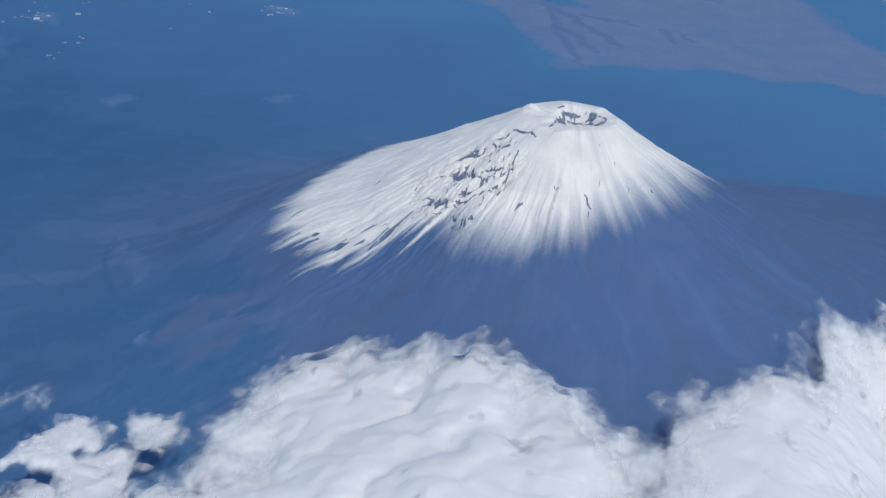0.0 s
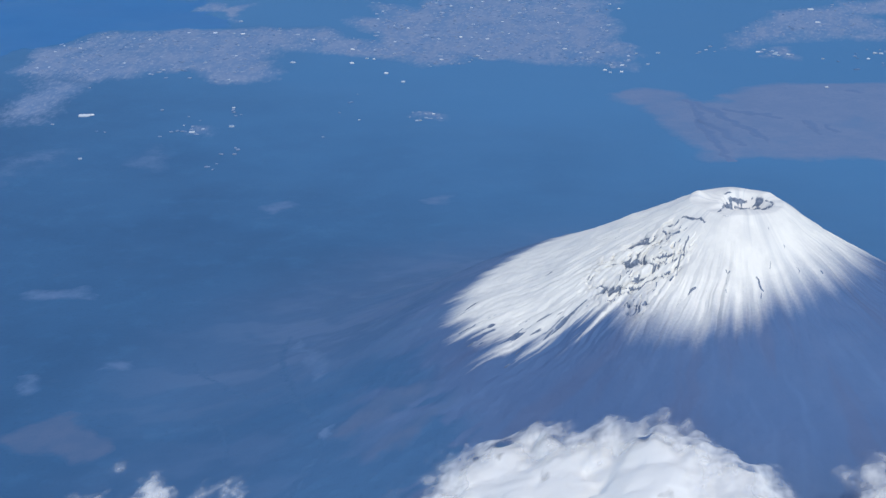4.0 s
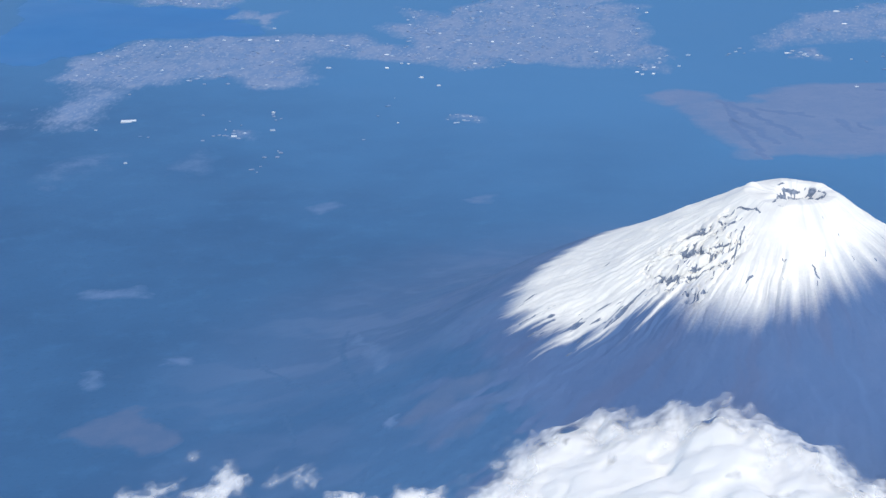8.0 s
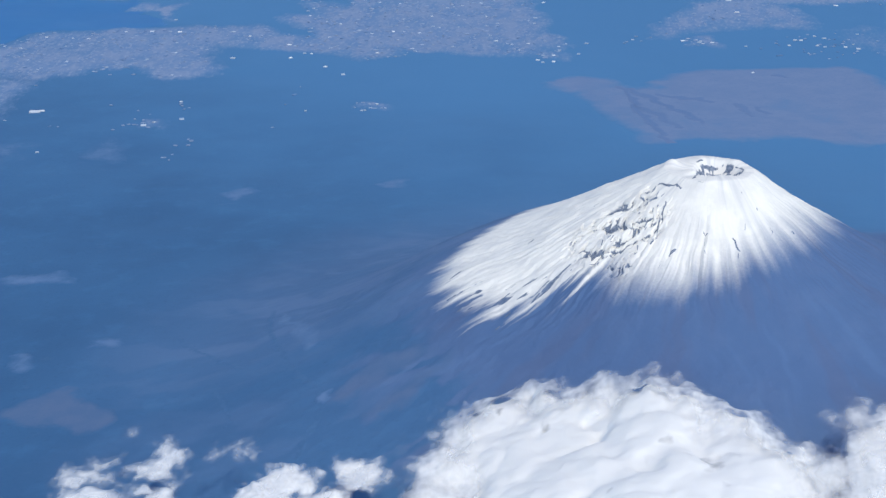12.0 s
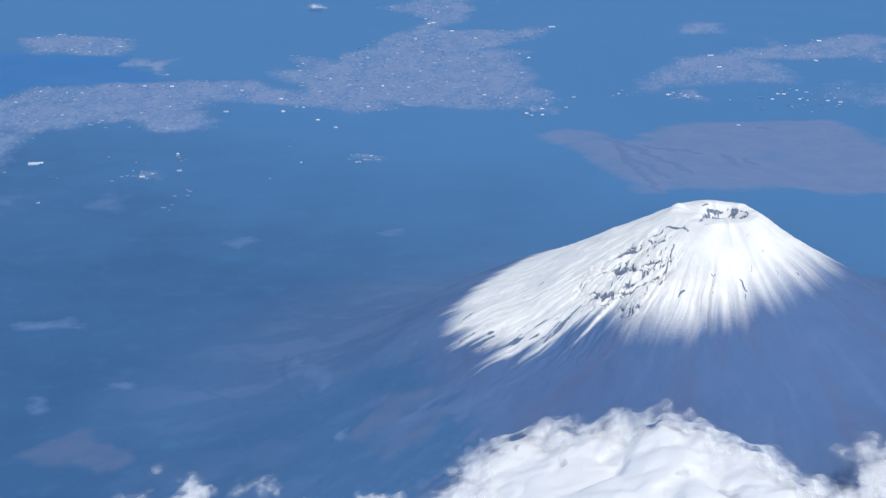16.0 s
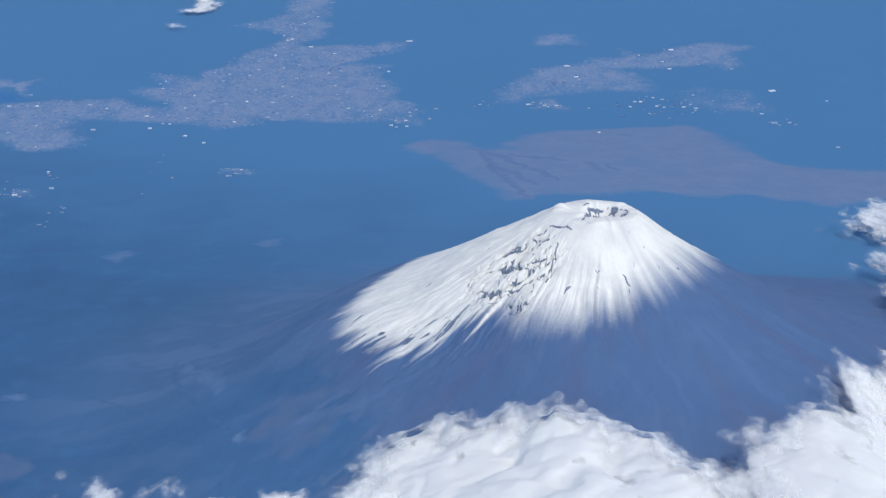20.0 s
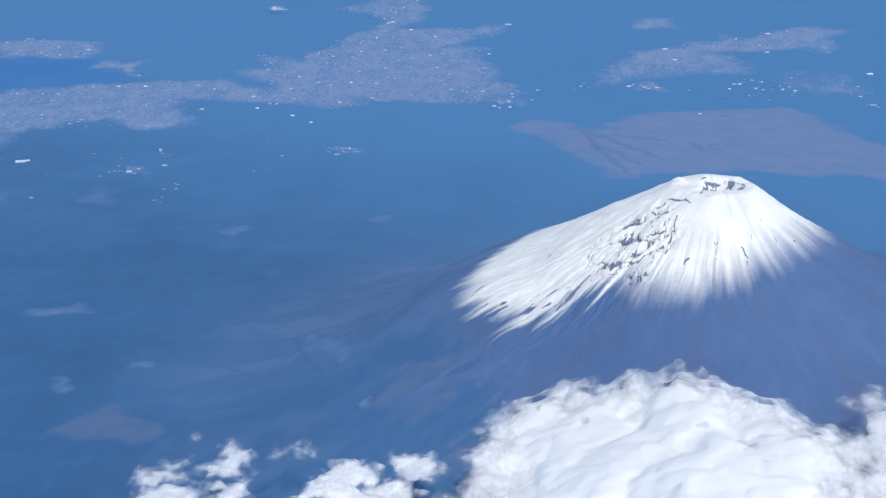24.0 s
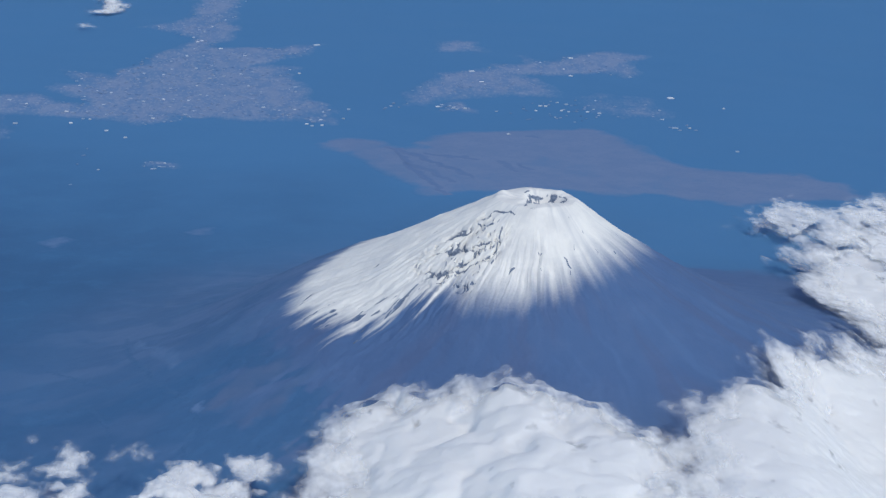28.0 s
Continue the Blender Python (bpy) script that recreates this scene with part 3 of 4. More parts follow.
TOWN = [
    (-11.23, 14.94), (-10.69, 15.88), (-9.76, 15.96), (-9.07, 15.9), (-8.53, 16.07), (-8.19, 16.35), (-7.11, 16.35), (-6.80, 15.88), (-6.28, 15.94), (-6.85, 17.17), (-6.50, 17.29), (-6.90, 18.53),
    (-5.98, 17.95), (-5.48, 19.56), (-4.74, 20.75), (-4.69, 21.49), (-5.59, 22.28), (-4.84, 23.33), (-4.69, 25.91), (-4.2, 27.6), (-3.2, 27.6), (-3.74, 25.89), (-3.97, 23.05), (-4.15, 21.48),
    (-4.11, 20.64), (-3.12, 20.62), (-2.12, 21.00), (-2.42, 20.22), (-3.41, 19.04), (-2.53, 18.97), (-2.70, 18.08), (-2.42, 16.16), (-2.08, 15.99), (-1.93, 15.24), (-2.03, 14.37), (-2.64, 14.65),
    (-3.59, 14.80), (-4.44, 14.82), (-4.50, 14.43), (-5.03, 14.21), (-5.32, 14.73), (-6.56, 15.0), (-7.74, 15.0), (-7.38, 13.10), (-8.02, 12.76), (-8.62, 13.51), (-9.42, 13.22), (-9.81, 12.86), (-10.37, 12.86), (-11.4, 13.2),
]
SHORE_TOWN = [(-11.81, 19.35), (-11.26, 19.83), (-10.66, 19.58), (-9.82, 19.43), (-9.78, 18.62), (-10.07, 18.15), (-10.61, 18.25), (-11.44, 18.16)]
SPIT = [(-9.66, 17.34), (-9.44, 18.0), (-9.12, 17.66), (-8.73, 18.03), (-8.86, 17.38), (-8.66, 16.65), (-8.82, 16.81), (-9.1, 17.45), (-9.33, 17.5)]
LAKE = [(-13.4, 18.6), (-11.52, 18.07), (-10.59, 18.11), (-9.88, 18.25), (-9.43, 17.79), (-9.64, 17.25), (-8.90, 16.81), (-8.83, 16.38), (-9.80, 16.17), (-10.71, 15.96), (-11.3, 15.31), (-12.1, 14.1), (-13.0, 14.1)]
VILLAGE = [
    (-0.39, 15.95), (-0.33, 17.34), (0.04, 18.49), (0.66, 18.81), (1.63, 19.67), (1.81, 20.06), (2.05, 19.77), (2.74, 20.52), (3.50, 20.71), (4.15, 20.41), (3.74, 19.41), (3.52, 18.59),
    (3.25, 19.0), (2.09, 18.60), (1.47, 18.46), (2.00, 17.31), (2.06, 16.8), (1.09, 16.88), (0.20, 16.67), (-0.19, 16.38),
]
ROW = [(2.76, 16.86), (3.45, 16.95), (3.46, 16.00), (3.80, 15.58), (3.66, 15.17), (3.21, 15.38), (2.77, 16.43)]
GRASSLAND = [
    (-2.12, 12.99), (-1.72, 13.29), (-1.22, 13.23), (-0.9, 12.77), (-0.58, 12.73), (-0.3, 13.3), (0.2, 13.7), (0.87, 13.86), (1.6, 14.04), (2.36, 14.15), (2.87, 13.72),
    (3.22, 13.05), (3.55, 12.1), (3.89, 11.55), (4.77, 11.35), (5.52, 11.10), (6.05, 10.60), (6.28, 9.98), (5.94, 9.59), (5.07, 9.61), (4.34, 9.36), (3.78, 9.58), (3.20, 9.78),
    (2.52, 9.90), (1.4, 10.0), (0.28, 9.86), (-0.16, 9.63), (-0.33, 9.71), (-0.66, 10.25), (-0.99, 10.79), (-1.25, 11.35), (-1.42, 11.93), (-1.60, 12.40), (-1.92, 12.63),
]
drape("lake", LAKE, MAT_WATER, 0.08, 0.003, "deep blue lake beside the town", "lake", 0.3)
drape("built_up_land", TOWN, MAT_TOWN, 0.05, 0.005, "pale built-up land of a sprawling town", "town", 0.4, patchy=0.28)
drape("built_up_land", SHORE_TOWN, MAT_TOWN, 0.05, 0.005, "pale built-up strip on the lake's far shore", "town", 0.4, patchy=0.3)
drape("built_up_land", [(-11.5, 10.3), (-11.35, 11.2), (-11.05, 11.7), (-10.95, 12.3), (-10.95, 13.2), (-10.5, 13.2), (-10.3, 12.3), (-10.0, 11.4), (-10.05, 10.6), (-10.5, 10.35)], MAT_TOWN, 0.05, 0.005, "thin pale farmland trailing off from the town", "farmland", 0.7, patchy=0.75)
drape("built_up_land", [(-9.7, 8.1), (-9.7, 8.9), (-9.3, 9.2), (-9.0, 8.2), (-9.3, 7.8)], MAT_FIELD, 0.05, 0.005, "faint pale farm plots in the woods", "farmland", 0.8, patchy=0.7)
drape("built_up_land", [(-8.2, 8.6), (-8.0, 9.1), (-7.6, 8.9), (-7.7, 8.4)], MAT_FIELD, 0.05, 0.005, "faint pale farm plots in the woods", "farmland", 0.6, patchy=0.6)
drape("spit", SPIT, MAT_TOWN, 0.04, 0.005, "narrow pale spit of land in the lake", "shore", 0.2)
drape("built_up_land", VILLAGE, MAT_TOWN, 0.05, 0.005, "thinly built village land among dark woods", "village", 0.45, patchy=0.6)
drape("built_up_land", ROW, MAT_TOWN, 0.05, 0.005, "thin pale strip of village land", "village", 0.6, patchy=0.6)
for x, y, wide in ((-4.59, 11.34, 0.16), (-7.76, 10.2, 0.18), (0.2, 15.72, 0.22), (0.45, 21.0, 0.4)):
    drape("built_up_land", [(x - wide, y - wide), (x + 1.2 * wide, y - 0.8 * wide), (x + 0.9 * wide, y + wide), (x - 0.8 * wide, y + 1.2 * wide)], MAT_TOWN, 0.04, 0.005, "small pale built-up patch in the woods", "hamlet", 0.4, patchy=0.6)
drape("grassland", GRASSLAND, MAT_GRASS, 0.04, 0.005, "dry tan grassland behind the volcano", "grassland", 0.3, patchy=0.2)

# clearings, lava lanes and tracks on the lower slopes
CLEARINGS = [
    ([(-6.59, -0.98), (-6.43, -0.73), (-6.22, -0.41), (-5.98, -0.42), (-5.64, -1.06), (-5.36, -1.38), (-5.69, -1.5), (-6.29, -1.22)], 0.2, "grey-brown moorland clearing in the woods"),
    ([(-6.96, 0.72), (-6.81, 0.61), (-6.66, 0.27), (-6.75, 0.2)], 0.2, "small bare clearing in the woods"),
    ([(-3.2, -1.7), (-2.91, -1.38), (-2.39, -1.18), (-2.29, -1.32), (-2.72, -1.61), (-3.02, -1.79)], 0.2, "pale lava lane running down the slope"),
    ([(-2.86, -2.12), (-2.49, -1.71), (-2.08, -1.48), (-2.04, -1.6), (-2.36, -1.84), (-2.69, -2.18)], 0.2, "pale lava lane running down the slope"),
    ([(-7.84, 3.28), (-7.24, 3.34), (-7.11, 3.09), (-7.7, 3.01)], 0.25, "narrow pale field in the woods"),
    ([(-6.2, 0.9), (-5.85, 0.87), (-5.81, 0.71), (-6.1, 0.73)], 0.15, "narrow pale field in the woods"),
    ([(-5.88, 6.58), (-5.55, 6.84), (-5.42, 6.69), (-5.75, 6.32)], 0.25, "narrow pale field in the woods"),
    ([(-3.82, 7.18), (-3.49, 7.26), (-3.46, 6.98), (-3.71, 6.93)], 0.25, "narrow pale field in the woods"),
    ([(-4.08, 0.93), (-3.77, 0.22), (-3.48, -0.32), (-3.51, -0.45), (-3.76, -0.02)], 0.15, "narrow pale field in the woods"),
]
for outline, soft, label in CLEARINGS:
    drape("clearing", outline, MAT_FIELD if "pale field" in label or "small bare" in label else MAT_CLEARING, 0.03, 0.006, label, "clearing", soft)


def ribbon(points, wide):
    """An outline along a line of points, narrow at both ends."""
    pts = np.array(points)
    along = np.gradient(pts, axis=0)
    side = np.stack([-along[:, 1], along[:, 0]], 1) / np.hypot(*along.T)[:, None] * (wide * np.sin(np.linspace(0.15, np.pi - 0.15, len(pts))) ** 0.5)[:, None]
    return [tuple(q) for q in pts + side] + [tuple(q) for q in (pts - side)[::-1]]


TRACKS = [
    ([(-4.24, 1.2), (-4.2, 0.75), (-4.1, 0.28), (-3.95, -0.2), (-3.77, -0.65), (-3.6, -1.0), (-3.42, -1.3), (-3.23, -1.63)], 0.028),
    ([(-5.17, 0.76), (-4.96, 0.36), (-4.55, -0.18), (-4.24, -0.54)], 0.016),
    ([(-3.23, -1.65), (-3.27, -1.95), (-3.31, -2.3), (-3.36, -2.66)], 0.016),
    ([(-4.45, -0.98), (-4.35, -1.2), (-4.27, -1.41), (-4.14, -1.8)], 0.016),
]
for line, wide in TRACKS:
    drape("track", ribbon(line, wide), MAT_TRACK, 0.012, 0.003, "faint pale gravel track through the woods", "track", 0.06)
drape("clearing", [(-3.32, -1.58), (-3.22, -1.5), (-3.16, -1.66), (-3.24, -1.72)], MAT_FIELD, 0.015, 0.007, "small pale bare lot at the track's end", "clearing", 0.08)

# wooded gullies in the grassland
GULLIES = [
    ([(-0.95, 12.75), (-0.845, 12.5), (-0.76, 12.1), (-0.724, 11.7), (-0.60, 11.25), (-0.50, 10.83), (-0.36, 10.4), (-0.25, 9.93), (-0.15, 9.7)], 0.045),
    ([(-0.80, 12.6), (-0.668, 12.34), (-0.45, 12.1), (-0.38, 11.8), (-0.20, 11.6), (-0.12, 11.35), (0.05, 11.15), (0.14, 10.9), (0.30, 10.7)], 0.05),
    ([(-0.70, 11.65), (-0.5, 11.35), (-0.30, 11.1), (-0.16, 10.7), (0.0, 10.4)], 0.03),
    ([(-0.42, 12.3), (-0.2, 12.28), (0.0, 12.1), (0.2, 12.12), (0.4, 11.9)], 0.03),
    ([(1.05, 11.7), (1.2, 11.5), (1.25, 11.3)], 0.03), ([(1.3, 13.6), (1.4, 13.6), (1.5, 13.5)], 0.035), ([(0.75, 11.9), (0.9, 11.6), (1.0, 11.2)], 0.025),
]
for line, wide in GULLIES:
    outline = ribbon(line, wide)
    drape("wooded_gully", outline, MAT_GULLY, 0.025, 0.009, "dark wooded gully cut into the grassland", "gully", 0.12)

# ---- clouds ----
def blurred(z, passes):
    for _ in range(passes):
        p = np.pad(z, 1, mode="edge")
        z = (p[:-2, 1:-1] + p[2:, 1:-1] + p[1:-1, :-2] + p[1:-1, 2:] + 2 * z) / 6
    return z


def largest_piece(mask):
    """The largest connected patch of a mask."""
    corner = mask[:-1, :-1] & mask[1:, :-1] & mask[:-1, 1:] & mask[1:, 1:]
    left, best = corner.copy(), np.zeros_like(corner)
    for _ in range(12):
        if left.sum() <= best.sum():
            break
        seed = np.zeros_like(left)
        seed.flat[np.flatnonzero(left)[left.sum() // 2]] = True
        while True:
            grown = seed.copy()
            for axis in (0, 1):
                for step in (1, -1):
                    near = np.roll(grown, step, axis)
                    grown |= near & left
            if grown.sum() == seed.sum():
                break
            seed = grown
        left &= ~seed
        best = seed if seed.sum() > best.sum() else best
    out = np.zeros_like(mask)
    for a in (0, 1):
        for b in (0, 1):
            out[a:a + best.shape[0], b:b + best.shape[1]] |= best
    return out


def build_cloud(outline, level, thick, seed, label, cell=0.02, rim=0.45, lumps=1.7, tear=1.0, soft=0.5, dense=1.0, veil=0.035, mist=0.2):
    """A cloud: a lumpy crown over a flatter underside, and a thin veil over the crown, all thinning out to a torn rim. level: height in km, or heights at some km east."""
    pts = np.array(outline)
    lo, hi = pts.min(0) - 0.3 - 1.5 * mist, pts.max(0) + 0.3 + 1.5 * mist
    xs, ys = np.arange(lo[0], hi[0] + cell, cell), np.arange(lo[1], hi[1] + cell, cell)
    x, y = np.meshgrid(xs, ys, indexing="xy")
    base = sum(0.2 * np.interp(x + shift, *level) for shift in (-0.3, -0.15, 0, 0.15, 0.3)) if isinstance(level, tuple) else np.full(x.shape, level)
    if isinstance(level, tuple) and thick < 0.3:
        base = np.maximum(base, blurred(terrain(x, y), 6) + 0.10 + 0.1 * ramp(y, 2, 5))
    d = signed_distance(x, y, outline) + 0.35 * mist - (0.20 if soft > 0.6 else 0.05 if thick > 0.2 else 0.022)
    wx, wy = x + 0.14 * fractal(x * 2.4, y * 2.4, seed, 3, seed + 14), y + 0.14 * fractal(x * 2.4, y * 2.4, seed + 3, 3, seed + 15)
    large = domes(wx * lumps * 1.1, wy * lumps * 0.75, seed + 31)
    small = domes(wx * lumps * 2.5 + 0.6 * large, wy * lumps * 1.6, seed + 35)
    fine = domes(wx * lumps * 5.5, wy * lumps * 3.6 + 0.6 * small, seed + 39)
    d = d + tear * (1 + 0.5 * ramp(y, 2.5, 5) * (y < 12)) * (0.14 * fractal(x * 2.2, y * 1.2, seed, 4, seed) + 2.9 * mist * (0.75 if thick < 0.3 else 1.0) * (large - 0.74) + 0.2 * (small - 0.72) + 0.08 * fractal(x * 9, y * 4.5, seed + 5, 4, seed + 1))
    body = 0.35 + 0.65 * ramp(d, -0.05, rim)
    heaps = 0.5 + 0.5 * fractal(x * lumps * 0.7, y * lumps * 0.5, seed, 3, seed + 3)
    calm = ramp(d, 0.2, 1.0)
    puffs = blurred((0.62 - 0.08 * calm) * large + (0.28 - 0.04 * calm) * small + (0.1 - 0.06 * calm) * fine, 6) + 0.13 * calm
    top = base + thick * body * (0.45 * (heaps - 0.5) * (1 - 0.6 * calm) + 1.15 * (puffs - 0.68) - 0.02)
    spots = ramp(fractal(wx * 3.6, wy * 2.1, seed + 4, 4, seed + 60) + 0.9 * (0.74 - large), -0.2, 1.0) * ramp(d, 0.25, 0.7)
    under = blurred(top, 10) - 0.03 - 0.1 * thick
    ob = tagged(new("cloud"), label, "cloud")
    ob.location = (pts[:, 0].mean() * K, pts[:, 1].mean() * K, float(base.mean()) * K)
    faces = grid_faces(*x.shape)
    dip = ramp(fractal(wx * 2.6, wy * 1.5, seed + 2, 4, seed + 40), 0.3, 0.8) * (1 - ramp(d, 0.2, 1.0)) * ramp(soft, 0.3, 0.6)
    layers = [("underside", under, 1.3 * ramp(d, 0.35 * soft, 0.5 + 0.4 * soft)), ("crown", top, dense * ramp(d, 0.05 * soft, 0.66 * soft) * ((1.8 - 1.0 * ramp(y, 2, 5.5) * (y < 12) if soft > 0.6 else 1.25 if thick > 0.2 else 1.05) - 0.25 * dip - 1.15 * spots))]
    layers.append(("veil", top + veil * ramp(d, -0.3, 0.1), dense * 0.5 * ramp(d, 0.1 * soft - 0.05 - mist, 0.4 * soft) * (1 - ramp(d, 0.3 * soft, 0.2 + soft))))
    for name, z, cover in layers:
        whole = largest_piece(cover > (0.3 * dense if name == "underside" else 0.02))
        sway = 0.016
        vx, vy = x + sway * fractal(x * 8, y * 8, z * 9, 2, seed + 6), y + sway * fractal(x * 8, y * 8, z * 9 + 4, 2, seed + 8)
        verts = np.stack([vx, vy, z], -1).reshape(-1, 3) * K - np.array(ob.location)
        v, f, data = compact(verts, faces[whole.ravel()[faces].all(1)], {"thickness": cover.ravel()})
        if len(f):
            mesh_object(name, v, f, MAT_CLOUD, ob, True, data)
    return ob


CENTRAL_BANK = [
    (-2.6, -6.4), (-2.3, -4.95), (-2.16, -4.2), (-2.14, -3.14), (-1.97, -2.67), (-1.8, -2.3), (-1.59, -1.88), (-1.31, -2.03), (-1.06, -2.36), (-0.82, -2.64), (-0.6, -2.6),
    (-0.36, -2.68), (-0.05, -2.5), (0.28, -2.92), (0.49, -3.29), (0.81, -3.32), (0.97, -3.6), (1.38, -3.92), (1.62, -4.5), (1.6, -6.4),
]
RIGHT_BANK = [
    (1.05, -6.4), (1.12, -3.95), (1.45, -3.3), (1.62, -2.7), (1.75, -2.85), (2.1, -2.55), (2.35, -2.4), (2.45, -1.75), (2.7, -1.25), (3.2, -0.75), (3.75, -0.05), (4.05, 0.55), (4.1, 1.85), (3.82, 2.9), (3.98, 4.9),
    (4.12, 5.7), (4.55, 5.6), (4.8, 6.8), (5.6, 7.0), (6.4, 7.3), (8.4, 7.9), (7.7, -6.4),
]
build_cloud(CENTRAL_BANK, ((-2.0, -1.5, 0.0, 0.6, 1.3), (2.04, 2.09, 2.50, 2.45, 2.38)), 0.38, 3, "large billowing white cumulus bank against the volcano's slope", rim=0.6, tear=0.75, soft=0.62, veil=0.065, mist=0.26)
build_cloud(RIGHT_BANK, ((1.2, 1.7, 2.6, 3.2, 3.6, 7.0), (2.43, 2.5, 2.47, 2.0, 1.6, 1.3)), 0.205, 13, "broad white cloud sheet with wispy torn edges beside the volcano", rim=0.8, tear=0.95, soft=0.9, veil=0.065, mist=0.26, dense=0.95)
PUFFS = [
    ([(-5.13, -4.11), (-5.19, -3.76), (-5.16, -3.64), (-5.06, -3.69), (-5.0, -4.04), (-5.04, -4.12)], 0.06, 0.72, "small torn white cloud puff"),
    ([(-4.94, -3.70), (-4.95, -3.53), (-4.77, -3.43), (-4.75, -3.60), (-4.85, -3.71)], 0.05, 0.7, "small thin white cloud puff"),
    ([(-4.91, -3.93), (-4.85, -3.84), (-4.75, -3.71), (-4.66, -3.93), (-4.53, -4.02), (-4.55, -4.21), (-4.68, -4.15)], 0.05, 0.7, "small thin white cloud puff"),
    ([(-4.5, -3.99), (-4.58, -3.76), (-4.59, -3.59), (-4.49, -3.48), (-4.6, -3.16), (-4.48, -3.15), (-4.43, -3.02), (-4.3, -3.26), (-4.17, -3.43), (-4.12, -3.78), (-4.1, -4.13), (-4.18, -4.19), (-4.3, -3.97), (-4.39, -4.02)], 0.08, 0.76, "torn white cumulus puff with ragged edges"),
    ([(-5.13, -4.50), (-5.13, -4.24), (-5.01, -4.32), (-4.89, -4.29), (-4.83, -4.15), (-4.67, -4.16), (-4.54, -4.37), (-4.58, -4.75), (-4.9, -4.85), (-5.1, -4.75)], 0.09, 0.85, "small puffy white cumulus cloud"),
    ([(-4.51, -4.46), (-4.53, -4.19), (-4.44, -4.08), (-4.24, -4.10), (-4.09, -4.13), (-4.06, -4.46), (-4.15, -4.8), (-4.45, -4.8)], 0.09, 1.0, "small puffy white cumulus cloud"),
    ([(-4.04, -3.43), (-3.98, -3.21), (-3.91, -3.04), (-3.76, -2.98), (-3.67, -3.14), (-3.55, -3.23), (-3.58, -3.4), (-3.71, -3.43), (-3.79, -3.29), (-3.87, -3.4), (-3.96, -3.47)], 0.04, 0.8, "thin ragged white scrap of cloud"),
    ([(-4.84, -2.88), (-4.80, -2.84), (-4.74, -2.95), (-4.79, -2.99)], 0.03, 0.24, "tiny white wisp of cloud"),
    ([(-3.56, -4.23), (-3.60, -4.02), (-3.51, -3.92), (-3.49, -3.82), (-3.4, -3.71), (-3.2, -3.68), (-3.05, -3.78), (-2.99, -4.05), (-2.93, -4.19), (-2.80, -4.12), (-2.56, -4.28), (-2.56, -4.47), (-2.46, -4.59), (-2.52, -4.84), (-2.64, -5.1), (-2.9, -5.4), (-3.1, -5.1), (-3.2, -4.78), (-3.43, -4.55), (-3.6, -4.63), (-3.64, -4.52), (-3.53, -4.37)], 0.13, 1.05, "puffy white cumulus cloud with a rounded top"),
    ([(-2.84, -4.10), (-2.88, -3.91), (-2.85, -3.72), (-2.81, -3.56), (-2.69, -3.50), (-2.57, -3.50), (-2.43, -3.64), (-2.34, -4.08), (-2.42, -4.20), (-2.50, -4.18), (-2.44, -4.32), (-2.58, -4.38), (-2.72, -4.28)], 0.11, 0.85, "thin grey-white cumulus cloud with a rounded top"),
    ([(-3.7, -5.3), (-3.58, -4.98), (-3.43, -4.82), (-3.34, -4.76), (-3.2, -4.84), (-3.03, -5.04), (-3.03, -5.4), (-3.5, -5.6)], 0.1, 1.0, "puffy white cumulus cloud with a rounded top"),
    ([(-2.54, -4.62), (-2.41, -4.62), (-2.25, -4.57), (-2.16, -4.48), (-2.03, -4.52), (-2.03, -4.9), (-2.44, -4.98), (-2.56, -4.84)], 0.08, 0.85, "thin grey-white shelf of cloud"),
    ([(-3.12, -3.65), (-3.07, -3.53), (-2.97, -3.65), (-3.05, -3.76)], 0.03, 0.6, "tiny white wisp of cloud"),
]
for n, (outline, thick, dense, label) in enumerate(PUFFS):
    big = thick > 0.095
    build_cloud(outline, 1.92 + 0.3 * thick, 1.6 * thick, 200 + 10 * n, label, cell=0.014, rim=0.22 if big else 0.16, lumps=2.8, tear=1.0 if big else 0.7, soft=0.34 if big else 0.28, dense=dense if big else 0.82 * dense, mist=0.08, veil=0.02 if big else 0.012)
build_cloud([(-9.4, 27.2), (-8.75, 25.4), (-8.4, 24.6), (-8.1, 24.5), (-8.2, 25.6), (-7.55, 26.0), (-7.0, 26.5), (-7.06, 28.4), (-9.85, 28.5)], 0.91, 0.04, 63, "flat white cloud over the far hills", cell=0.04, soft=1.1, tear=1.2, rim=0.9, lumps=0.8, dense=0.62, veil=0.008)
build_cloud([(-7.05, 23.4), (-6.95, 24.4), (-6.9, 25.9), (-6.6, 26.4), (-6.35, 25.4), (-6.1, 24.3), (-6.0, 23.4), (-6.5, 23.0)], 0.88, 0.07, 73, "small white cloud over the far plain", cell=0.03, rim=0.4, soft=0.8, tear=0.7, lumps=1.0, dense=0.8, veil=0.008)
build_cloud([(-7.06, 22.23), (-6.88, 22.38), (-6.72, 22.03), (-6.89, 21.86)], 0.88, 0.04, 76, "tiny white cloud scrap over the far plain", cell=0.03, rim=0.3, soft=0.4, tear=0.6, dense=0.36, veil=0.008)
build_cloud([(-1.2, 26.2), (-0.7, 26.7), (0.35, 26.6), (0.3, 26.0), (-0.5, 25.9)], 0.87, 0.05, 83, "thin white cloud scrap over the far plain", cell=0.04, rim=0.5, soft=0.9, tear=1.6, dense=0.45, veil=0.008)

